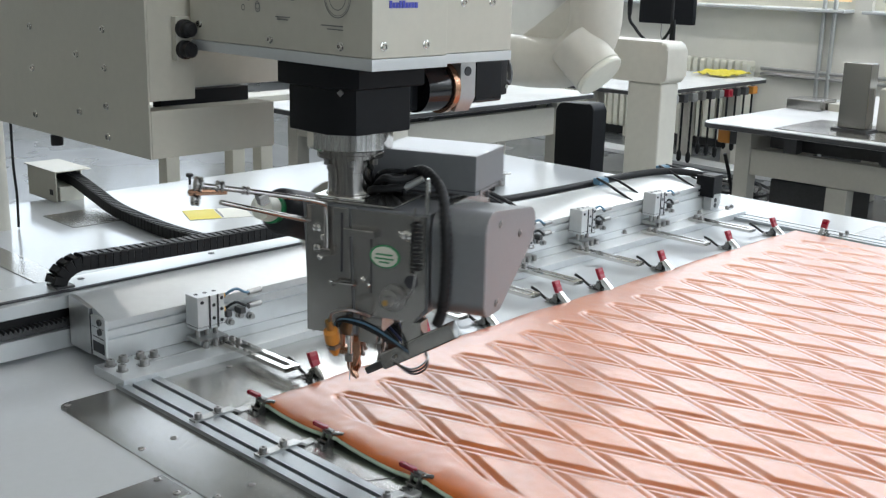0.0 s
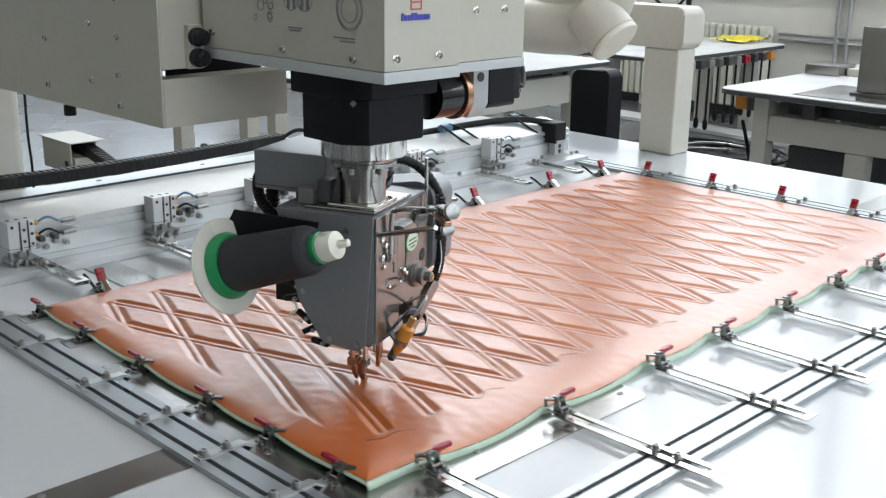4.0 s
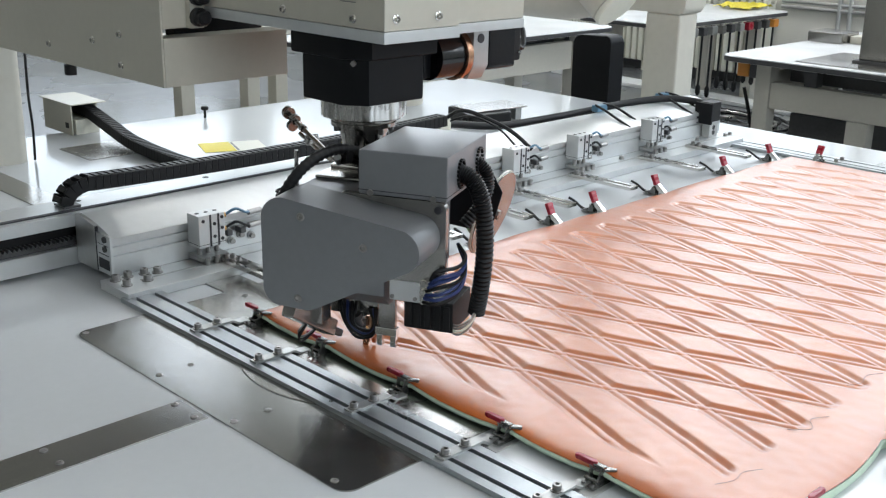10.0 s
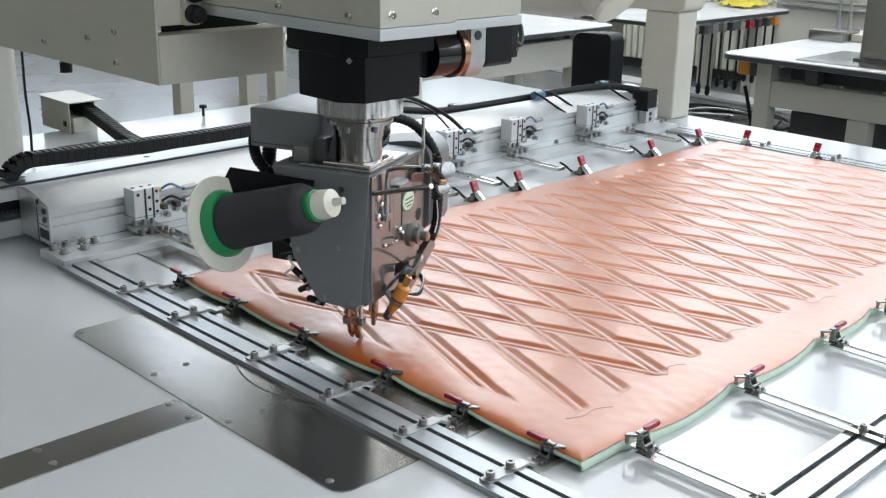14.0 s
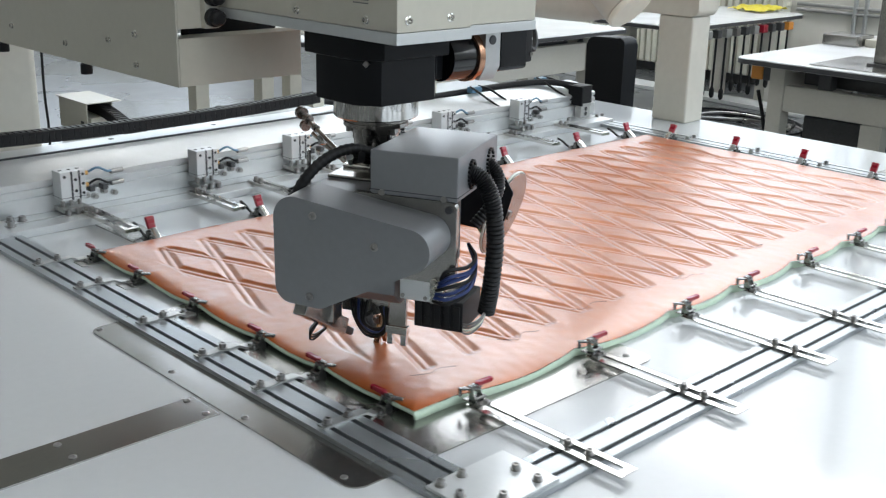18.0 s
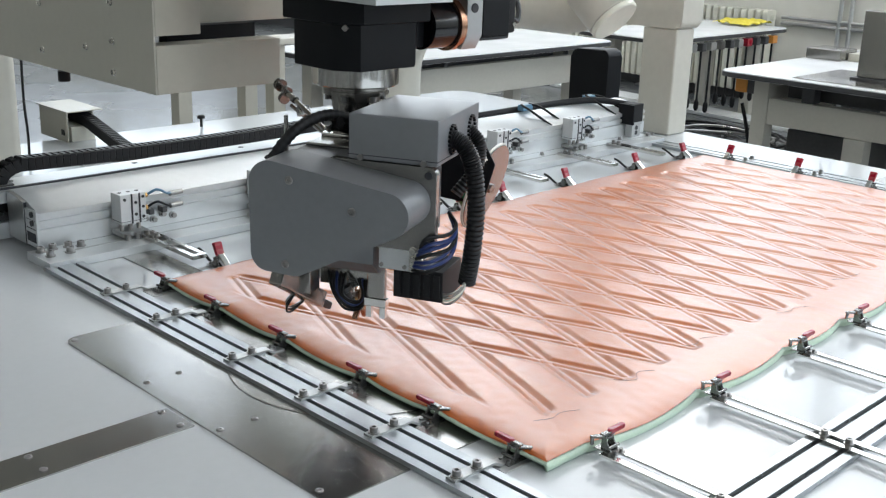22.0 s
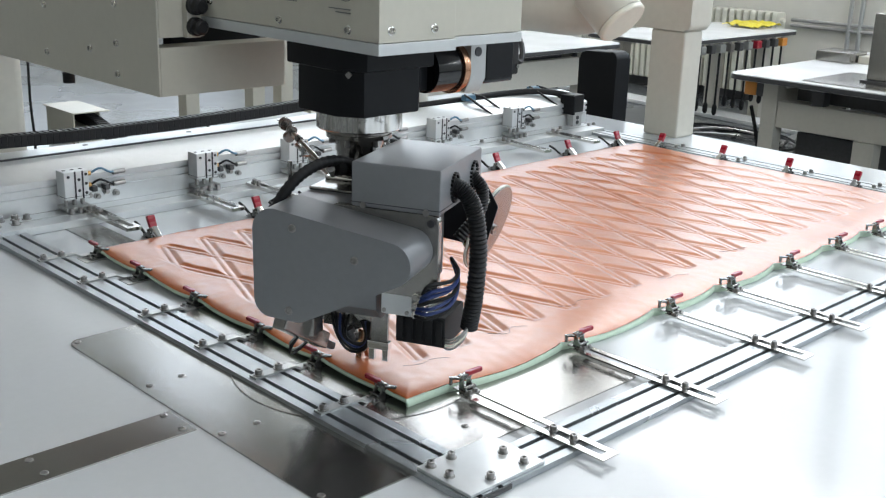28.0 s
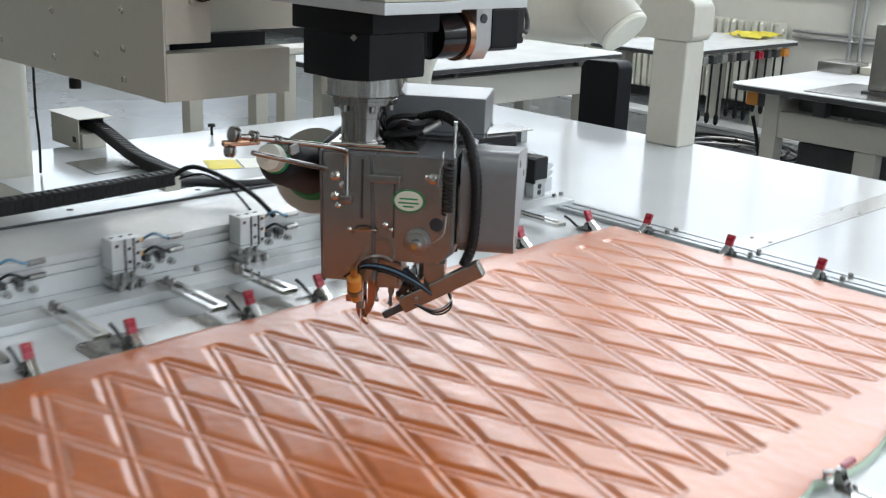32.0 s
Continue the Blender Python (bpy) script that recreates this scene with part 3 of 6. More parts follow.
# ---- the moving work frame ----
FRAME = thing("workpiece_carrier", "aluminium clamping carrier sliding over the white table", "workpiece carrier")
LIFT0 = 0.0165
CLAMPS_BACK = [0.405, 0.70, 0.889, 1.14, 1.31, 1.58, 1.92, 2.18]
CLAMPS_LEFT = [-0.215, -0.40, -0.61, -0.829, -1.0, -1.167]
STUBS_LEFT = [-0.19, -0.375, -0.622, -0.82, -0.99, -1.163]
CLAMPS_FRONT = [0.345, 0.635, 0.92, 1.14, 1.385, 1.615, 1.81, 2.03, 2.2]
CLAMPS_FAR = [-0.277, -0.518, -0.754, -0.977, -1.17]


def profile_rail(name, parent, lo, hi, c, axis):
    """A flat double-slot profile, 80 mm wide, centred on c across its length."""
    h = 0.0135
    w = [(-0.04, 0.0045), (0.04, 0.0045), (0.04, h), (0.0245, h), (0.0245, h - 0.007), (0.0155, h - 0.007), (0.0155, h),
         (-0.0155, h), (-0.0155, h - 0.007), (-0.0245, h - 0.007), (-0.0245, h), (-0.04, h)]
    w = [(c + a, Z0 + LIFT0 + b) for a, b in w]
    r = part(name, prism(B(), w, lo, hi, axis), M_RAIL, parent, smooth=0)
    # black strips darken the slot bottoms as shade would
    for s in (-0.02, 0.02):
        z = Z0 + LIFT0 + h - 0.0062
        if axis == "x":
            bm = box(B(), lo + 0.002, hi - 0.002, c + s - 0.0043, c + s + 0.0043, z - 0.0005, z)
        else:
            bm = box(B(), c + s - 0.0043, c + s + 0.0043, lo + 0.002, hi - 0.002, z - 0.0005, z)
        part("slot_strip", bm, M_SLOT, r, "black strip for the shade in the slot", smooth=0)
    return r


def bolt_mesh():
    bm = lathe(B(), [(0.009, 0), (0.009, 0.0015), (0.0065, 0.0016), (0.0065, 0.009), (0.0058, 0.0098), (0.0032, 0.0098), (0.003, 0.006)], 14)
    return mesh_of(bm, M_BOLT)


BOLT = bolt_mesh()


def bolt(parent, x, y, z, s=1.0, name="bolt"):
    ob = new(name, BOLT)
    ob.parent = parent
    ob.matrix_local = Matrix.Translation((x, y, z)) @ Matrix.Diagonal((s, s, s, 1))
    return ob


def clamp_parts():
    """Meshes of a toggle clamp: base, jaw, lever and grip of the low side clamp, then jaw and grip of the raised one."""
    base = B()
    box(base, -0.017, 0.017, -0.034, 0.02, 0, 0.003, 0.001)
    for x in (-0.012, 0.009):
        prism(base, [(-0.02, 0.003), (0.006, 0.003), (0.005, 0.029), (-0.004, 0.033), (-0.009, 0.018)], x, x + 0.003, "x")
    rod(base, (-0.015, -0.002, 0.03), (0.015, -0.002, 0.03), 0.003, seg=8)
    rod(base, (-0.015, -0.016, 0.012), (0.015, -0.016, 0.012), 0.0035, seg=8)
    for x, y in ((-0.009, -0.028), (0.009, -0.028)):
        rod(base, (x, y, 0.003), (x, y, 0.009), 0.004, seg=8)
    jaw = B()
    prism(jaw, [(-0.008, -0.007), (0.006, -0.008), (0.03, 0.018), (0.026, 0.024), (-0.006, 0.007)], 0.026, 0.031, "z", 0.001)
    rod(jaw, (0.025, 0.018, 0.012), (0.025, 0.018, 0.027), 0.004, seg=10)
    lever = B()
    box(lever, -0.01, 0.018, -0.0055, 0.0055, 0.034, 0.039, 0.0012)
    grip = B()
    prism(grip, rounded([(-0.006, 0.0, 0.0055), (-0.042, 0.0, 0.0068)], 4), 0.0325, 0.0425, "z", 0.003)
    beak = B()
    prism(beak, [(0.046, 0.006), (0.038, 0.02), (0.012, 0.044), (-0.004, 0.044), (-0.004, 0.03), (0.034, 0.006)], -0.008, 0.008, "x", 0.002)
    grip_up = B()
    prism(grip_up, rounded([(-0.008, 0.0, 0.003), (0.008, 0.0, 0.003), (-0.008, 0.034, 0.004), (0.008, 0.034, 0.004)], 3), -0.0065, 0.0065, "y", 0.0028)
    return [mesh_of(b, m) for b, m in ((base, M_TOOL), (jaw, M_TOOL), (lever, M_TOOL), (grip, M_RED), (beak, M_CHROME), (grip_up, M_RED))]


CLAMP = clamp_parts()


def toggle_clamp(parent, x, y, z, rz, label, side=0):
    """A clamp at the place given, jaw towards its own +y. side 1 or -1: a low one, its grip laid to its left or right; 0: a raised one."""
    c = new("toggle_clamp", CLAMP[0])
    c.parent = parent
    c.matrix_local = pose(x, y, z, 0, 0, rz) @ (Matrix.Diagonal((0.78 * side, 0.72, 0.72, 1)) if side else Matrix.Diagonal((0.85, 0.85, 0.7, 1)))
    tagged(c, label)
    j = new("jaw", CLAMP[1 if side else 4])
    j.parent = c
    if side:
        g = new("lever", CLAMP[2])
        g.parent = c
    g = new("grip", CLAMP[3 if side else 5])
    g.parent = c
    g.matrix_local = pose(0, 0, 0) if side else pose(0, 0.004, 0.041, 22, 0, 0)
    tagged(g, "red vinyl grip")
    return c


def slotted_arm(parent, x, y, z, rz, length, name="slotted_arm", thick=0.0035):
    """A slotted bar running along its own +y, at z."""
    bm = B()
    for s in (-1, 1):
        box(bm, s * 0.013 - 0.0055, s * 0.013 + 0.0055, 0, length, 0, thick)
    box(bm, -0.0185, 0.0185, -0.012, 0.0, 0, thick)
    box(bm, -0.0185, 0.0185, length, length + 0.014, 0, thick)
    ob = part(name, bm, M_CHROME, parent)
    ob.matrix_local = pose(x, y, z, 0, 0, rz)
    return ob


def work_frame():
    f = FRAME
    zt = Z0 + LIFT0 + 0.0135
    profile_rail("left_rail", f, -1.503, 0.05, 0.147, "y")
    profile_rail("front_rail", f, 0.188, 2.40, -1.4625, "x")
    profile_rail("far_rail", f, -1.42, 0.05, 2.325, "y")
    part("rail_end_cap", box(B(), 0.108, 0.186, -1.5055, -1.5032, Z0 + LIFT0 + 0.005, zt - 0.001), M_DARKM, f)
    part("corner_plate", box(B(), 0.112, 0.262, -1.498, -1.392, zt, zt + 0.005, 0.001), M_ALU, f, "aluminium corner plate with bolts")
    for x, y in ((0.127, -1.405), (0.167, -1.405), (0.127, -1.442), (0.167, -1.482), (0.235, -1.442), (0.235, -1.482)):
        bolt(f, x, y, zt + 0.005, 0.9)
    for y in STUBS_LEFT:
        part("stub_bracket", prism(B(), [(0.115, zt), (0.194, zt), (0.208, zt - 0.008), (0.23, zt - 0.008), (0.23, zt - 0.0045), (0.21, zt - 0.0045), (0.196, zt + 0.0035), (0.115, zt + 0.0035)], y - 0.009, y + 0.009, "y"), M_ALUD, f)
        bolt(f, 0.127, y, zt + 0.0035)
        bolt(f, 0.167, y, zt + 0.0035)
    for y in CLAMPS_LEFT:
        toggle_clamp(f, 0.24, y, zt - 0.008, -90, "dark steel toggle clamp with red grip on the side rail", 1)
        part("clamp_seat", box(B(), 0.2, 0.262, y - 0.021, y + 0.021, zt - 0.0125, zt - 0.0082, 0.001), M_ALUD, f)
    for i, x in enumerate(CLAMPS_FRONT):
        slotted_arm(f, x, -1.54, zt + 0.001, 0, 0.272)
        bolt(f, x, -1.443, zt + 0.0045, 0.88)
        bolt(f, x, -1.482, zt + 0.0045, 0.88)
        toggle_clamp(f, x + 0.002, -1.252, zt + 0.0046, 0, "steel toggle clamp with red grip on a slotted arm", -1)
    for i, x in enumerate(CLAMPS_BACK):
        slotted_arm(f, x, -0.068, Z0 + 0.0197, 0, 0.193, "back_arm", 0.009)
        part("bent_rod", tube(B(), curve([(x, -0.08, Z0 + 0.044), (x, -0.1, Z0 + 0.038), (x, -0.125, Z0 + 0.026), (x, -0.15, Z0 + 0.026)], 8), 0.0035, 8), M_RUBBER, f)
        bolt(f, x, 0.1, Z0 + 0.0287, 1.0, "back_bolt")
        bolt(f, x, 0.122, Z0 + 0.0287, 1.0, "back_bolt")
        toggle_clamp(f, x, -0.16, Z0 + 0.0225, 180, "steel toggle clamp with raised red grip")
    for y in CLAMPS_FAR:
        toggle_clamp(f, 2.272, y, zt - 0.006, 90, "steel toggle clamp with raised red grip on the far rail")
        bolt(f, 2.305, y - 0.04, zt)
        bolt(f, 2.345, y - 0.04, zt)
    # the beam
    beam = part("beam", prism(B(), [(0.205, Z0 + 0.0198), (0.345, Z0 + 0.0198), (0.345, Z0 + 0.127), (0.33, Z0 + 0.128), (0.3, Z0 + 0.125), (0.262, Z0 + 0.118), (0.222, Z0 + 0.106), (0.205, Z0 + 0.1),
                                    (0.205, Z0 + 0.09), (0.212, Z0 + 0.089), (0.212, Z0 + 0.082), (0.205, Z0 + 0.081), (0.205, Z0 + 0.07), (0.212, Z0 + 0.069), (0.212, Z0 + 0.062), (0.205, Z0 + 0.061)],
                              0.172, 2.47, "x"), M_ALU, f, "long extruded aluminium beam", smooth=30)
    part("beam_flange", box(B(), 0.138, 2.44, 0.09, 0.204, Z0 + 0.0005, Z0 + 0.0195, 0.001), M_ALU, f, "flat aluminium flange under the beam")
    part("flange_slot", box(B(), 0.2, 2.43, 0.148, 0.153, Z0 + 0.0192, Z0 + 0.0205), M_ALUD, f, smooth=0)
    part("end_plate", box(B(), 0.166, 0.172, 0.205, 0.262, Z0 + 0.0198, Z0 + 0.104, 0.001), M_ALU, f)
    part("end_cover", prism(B(), [(0.263, Z0 + 0.0198), (0.345, Z0 + 0.0198), (0.345, Z0 + 0.126), (0.315, Z0 + 0.126), (0.263, Z0 + 0.117)], 0.163, 0.1719, "x"), M_ALUD, f, "aluminium end cover of the beam")
    # black pieces stand for the shade in the end slots and the gap
    for z0, z1 in ((0.03, 0.052), (0.0605, 0.0625), (0.0815, 0.0825)):
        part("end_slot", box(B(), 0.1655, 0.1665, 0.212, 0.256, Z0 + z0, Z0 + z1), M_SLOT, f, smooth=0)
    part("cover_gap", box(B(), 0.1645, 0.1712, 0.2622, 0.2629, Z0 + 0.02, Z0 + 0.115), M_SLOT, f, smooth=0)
    for z in (0.075, 0.095):
        s = part("screw", lathe(B(), [(0.007, 0), (0.007, 0.004), (0.0035, 0.004), (0.0035, 0.002)], 12), M_DARKM, f)
        s.matrix_local = pose(0.166, 0.225, Z0 + z, 0, -90, 0)
    for x, y in ((0.16, 0.18), (0.19, 0.185), (0.225, 0.18), (0.163, 0.14), (0.21, 0.14), (0.25, 0.17)):
        bolt(f, x, y, Z0 + 0.0195, 1.3, "flange_bolt")
    # pneumatic guide cylinders
    for x in (0.38, 0.76, 1.07, 1.38, 1.66, 2.03):
        pneumatic(f, x)
    for x in (0.25, 1.24, 1.86, 2.28):
        bolt(f, x, 0.17, Z0 + 0.0195, 1.0, "flange_bolt")
    e = part("end_sensor", box(B(), 2.342, 2.396, 0.16, 0.212, Z0 + 0.074, Z0 + 0.139, 0.003), M_RUBBER, f, "black sensor box on the beam end")
    part("sensor_side", box(B(), 2.332, 2.3415, 0.156, 0.222, Z0 + 0.066, Z0 + 0.137, 0.002), M_BLACK, e)
    part("sensor_base", box(B(), 2.345, 2.4, 0.165, 0.204, Z0 + 0.062, Z0 + 0.0735, 0.002), M_ALUD, e)
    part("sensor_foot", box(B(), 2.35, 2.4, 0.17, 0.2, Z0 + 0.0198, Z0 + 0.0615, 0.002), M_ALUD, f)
    # flat black discs give the foot holes their shade
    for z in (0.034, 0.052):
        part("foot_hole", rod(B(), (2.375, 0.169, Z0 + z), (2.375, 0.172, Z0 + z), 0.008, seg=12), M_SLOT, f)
    for x, z in ((2.42, 0.0195), (2.45, 0.0195)):
        bolt(f, x, 0.15, Z0 + z, 1.0, "flange_bolt")


def pneumatic(f, x):
    """A narrow guide cylinder on its foot plate, with the fittings and bolts beside it."""
    c = part("guide_cylinder", box(B(), x - 0.033, x + 0.033, 0.158, 0.204, Z0 + 0.052, Z0 + 0.124, 0.0025), M_ALU, f, "aluminium pneumatic guide cylinder")
    # shaded grooves and holes are black strips and discs on the body
    g = B()
    for dx in (-0.004, 0.016):
        box(g, x + dx - 0.002, x + dx + 0.002, 0.1568, 0.159, Z0 + 0.053, Z0 + 0.1235)
    part("groove", g, M_SLOT, c, smooth=0)
    for dx, z in ((0.025, 0.114), (0.025, 0.09), (0.025, 0.066), (0.006, 0.102), (0.006, 0.074), (-0.022, 0.112)):
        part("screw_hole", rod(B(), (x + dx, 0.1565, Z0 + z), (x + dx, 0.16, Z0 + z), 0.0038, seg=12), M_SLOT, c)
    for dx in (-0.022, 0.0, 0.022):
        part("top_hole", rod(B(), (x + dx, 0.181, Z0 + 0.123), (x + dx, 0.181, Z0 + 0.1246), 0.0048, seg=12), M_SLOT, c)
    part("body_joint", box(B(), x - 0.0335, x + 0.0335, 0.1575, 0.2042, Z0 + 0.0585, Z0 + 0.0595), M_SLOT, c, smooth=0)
    for dx in (-0.022, 0.0, 0.022):
        part("guide_rod", rod(B(), (x + dx, 0.178, Z0 + 0.034), (x + dx, 0.178, Z0 + 0.052), 0.0055, seg=12), M_BOLT, c)
    part("foot_plate", box(B(), x - 0.034, x + 0.034, 0.15, 0.203, Z0 + 0.024, Z0 + 0.034, 0.001), M_ALUD, c)
    for dx in (-0.024, 0.0, 0.024):
        part("foot_bolt", rod(B(), (x + dx, 0.144, Z0 + 0.0195), (x + dx, 0.144, Z0 + 0.034), 0.0065, seg=10), M_BOLT, c)
    for z, col in ((0.108, M_BLUEG), (0.078, M_RUBBER)):
        part("fitting", rod(B(), (x + 0.033, 0.185, Z0 + z), (x + 0.05, 0.185, Z0 + z), 0.006, seg=10), M_BRASS, c)
        part("air_hose", tube(B(), curve([(x + 0.05, 0.185, Z0 + z), (x + 0.072, 0.175, Z0 + z + 0.012), (x + 0.1, 0.18, Z0 + z - 0.002), (x + 0.118, 0.19, Z0 + z - 0.006)], 10), 0.0032, 6), col, c)
        part("elbow", rod(B(), (x + 0.115, 0.19, Z0 + z - 0.008), (x + 0.15, 0.194, Z0 + z - 0.008), 0.0065, seg=10), M_BOLT, c)
    for dx, z in ((0.052, 0.046), (0.075, 0.04), (0.1, 0.05), (0.128, 0.042)):
        part("valve_screw", rod(B(), (x + dx, 0.192, Z0 + z), (x + dx, 0.2045, Z0 + z), 0.006, seg=10), M_BOLT, c)
        part("screw_washer", rod(B(), (x + dx, 0.2, Z0 + z), (x + dx, 0.2048, Z0 + z), 0.009, seg=12), M_ALUD, c)
    for dx in (0.06, 0.095):
        part("valve_body", box(B(), x + dx - 0.007, x + dx + 0.007, 0.18, 0.2045, Z0 + 0.058, Z0 + 0.072, 0.002), M_DARKM, c)


work_frame()


# ---- the quilted panel ----
PX0, PX1, PY0, PY1 = 0.255, 2.262, -1.215, -0.185


def panel():
    p = thing("quilted_panel", "peach leather panel with stitched diamonds over green foam", "leather panel")
    nx, ny = 980, 500
    gx0, gx1, gy0, gy1 = GX0, GX1, GY0, GY1

    def edge_wave(s, pts):
        """How far the edge bows out between the clamps."""
        a = [q for q in pts if q <= s]
        b = [q for q in pts if q > s]
        if not a or not b:
            return 0.0
        u = (s - a[-1]) / (b[0] - a[-1])
        return math.sin(math.pi * u) ** 0.8 * min(1.0, (b[0] - a[-1]) / 0.25)

    def sewn(x, y):
        """Distance to the nearest seam of each family, and how far inside the pattern the place lies."""
        inside = min((x - gx0 + 0.008) / 0.012, (gx1 + 0.008 - x) / 0.012, (y - gy0) / 0.012, (gy1 - y) / 0.012, 1.0)
        if inside <= 0.0:
            return 1.0, 1.0, 0.0
        u, k = (x - gx0) / PITCH_X, (y - gy0) / PITCH_Y
        wa, wb = u + k / 2, u - k / 2
        # the two seams nearest the front corner are not sewn yet
        da = 2.5 - wa if wa < 2.0 else abs(wa - 0.5 - round(wa - 0.5))
        db = abs(wb - 0.5 - round(wb - 0.5))
        return da * PITCH_X * 0.941, db * PITCH_X * 0.941, inside

    def surface(x, y):
        d = min(x - PX0, PX1 - x, y - PY0, PY1 - y)
        z = 0.0305 + 0.0055 * (1 - math.exp(-max(d, 0) / 0.012))
        da, db, inside = sewn(x, y)
        if inside > 0:
            near = min(da, db)
            # flat-topped diamonds; the leather dips to the stitches and rises a little between them
            q = min(max((near - SEAM) / 0.014, 0.0), 1.0)
            dip = 1 - q * q * (3 - 2 * q)
            mid = math.exp(-(near / 0.0042) ** 2)
            z -= (0.0034 * dip - 0.0012 * mid) * inside
            z -= 0.0006 * (math.exp(-((da - SEAM) / 0.0016) ** 2) + math.exp(-((db - SEAM) / 0.0016) ** 2)) * inside
        z += 0.0014 * noise.noise((x * 9, y * 9, 0.3)) + 0.003 * noise.noise((x * 3, y * 3, 1.7)) + 0.0005 * noise.noise((x * 45, y * 45, 4.1))
        return z

    verts, faces = [], []
    for j in range(ny + 1):
        for i in range(nx + 1):
            x = PX0 + (PX1 - PX0) * i / nx
            y = PY0 + (PY1 - PY0) * j / ny
            z = surface(x, y)
            # the edges bow between clamps
            ef, eb = math.exp(-(y - PY0) / 0.05), math.exp(-(PY1 - y) / 0.05)
            el, er = math.exp(-(x - PX0) / 0.05), math.exp(-(PX1 - x) / 0.05)
            wf, wl = edge_wave(x, CLAMPS_FRONT), edge_wave(y, CLAMPS_LEFT[::-1])
            wb = edge_wave(x, CLAMPS_BACK)
            yy = y - 0.016 * ef * wf + 0.006 * eb * wb
            xx = x - 0.006 * el * wl
            z += -0.005 * ef * wf - 0.005 * el * wl + 0.001 * eb * wb
            verts.append((xx, yy, Z0 + z))
            if i < nx and j < ny:
                a = j * (nx + 1) + i
                faces.append((a, a + 1, a + nx + 2, a + nx + 1))
    me = bpy.data.meshes.new("leather")
    me.from_pydata(verts, [], faces)
    me.materials.append(M_LEATHER)
    fam = [me.attributes.new(nm, "FLOAT", "POINT") for nm in ("sewn_a", "sewn_b")]
    amount = [[], []]
    for j in range(ny + 1):
        for i in range(nx + 1):
            da, db, inside = sewn(PX0 + (PX1 - PX0) * i / nx, PY0 + (PY1 - PY0) * j / ny)
            amount[0].append(inside if da < 0.03 else 0.0)
            amount[1].append(inside)
    for a, vals in zip(fam, amount):
        a.data.foreach_set("value", vals)
    for q in me.polygons:
        q.use_smooth = True
    top = new("leather_cover", me)
    top.parent = p
    tagged(top, "peach leather stitched in diamonds")
    # the foam below, its rim bulging
    n = nx + 1
    rim = [(i, 0) for i in range(n)] + [(nx, j) for j in range(1, ny + 1)] + [(i, ny) for i in range(nx - 1, -1, -1)] + [(0, j) for j in range(ny - 1, 0, -1)]
    prof = [(0.001, -0.0005), (0.003, -0.004), (0.003, -0.009), (0.0015, -0.014), (-0.002, -0.016)]
    cx, cy = (PX0 + PX1) / 2, (PY0 + PY1) / 2
    bm = B()
    rings = []
    for out, dz in prof:
        ring = []
        for i, j in rim:
            v = Vector(verts[j * n + i])
            o = Vector(((1 if i == nx else -1 if i == 0 else 0), (1 if j == ny else -1 if j == 0 else 0), 0)) * out
            ring.append(bm.verts.new((v.x + o.x, v.y + o.y, max(v.z + dz * (0.5 if i == 0 else 1.1), Z0 + 0.0125))))
        rings.append(ring)
    m = len(rim)
    for a, b in zip(rings, rings[1:]):
        for i in range(m):
            bm.faces.new((a[i], a[(i + 1) % m], b[(i + 1) % m], b[i]))
    bm.faces.new(rings[-1])
    part("foam_backing", bm, M_FOAM, p, "pale green foam edge", smooth=60)
    # the seam threads
    for k in range(9):
        x0, y0 = 0.33 + 0.17 * k + 0.05 * (k % 3), -1.125 + 0.015 * (k % 4)
        pts = curve([(x0, y0, Z0 + surface(x0, y0) + 0.001), (x0 + 0.03, y0 - 0.012 * (1 + k % 2), Z0 + surface(x0 + 0.03, y0 - 0.012) + 0.001),
                     (x0 + 0.055, y0 - 0.008, Z0 + surface(x0 + 0.055, y0 - 0.008) + 0.0012), (x0 + 0.085, y0 - 0.022, Z0 + surface(x0 + 0.085, y0 - 0.022) + 0.001)], 10)
        if k in (0, 1, 2, 4, 6):
            part("loose_thread", tube(B(), pts, 0.0003, 5), M_THREAD, p)
    return p


PANEL = panel()


def settle():
    """Rails, clamps and panel lie close over the table: they sink about the eye's foot point and grow by as much."""
    keep = ("beam", "flange", "end_", "cover_gap", "screw", "guide_cylinder", "sensor", "stop", "foot_hole", "back_bolt", "back_arm")
    for thing_, grow in ((FRAME, 1.0262), (PANEL, 1.0161)):
        m = Matrix.Translation(FOOT) @ Matrix.Scale(grow, 4) @ Matrix.Translation(-FOOT)
        for ob in thing_.children:
            if not ob.name.startswith(keep):
                ob.matrix_basis = m @ ob.matrix_basis


FOOT, GROW = Vector((-0.775, -2.13, 1.627)), 1.02
settle()
REST = (-0.07, 0.35)
SLIDE = [(t, REST[0] + GROW * (x - REST[0]), REST[1] + GROW * (y - REST[1])) for t, x, y in SLIDE]


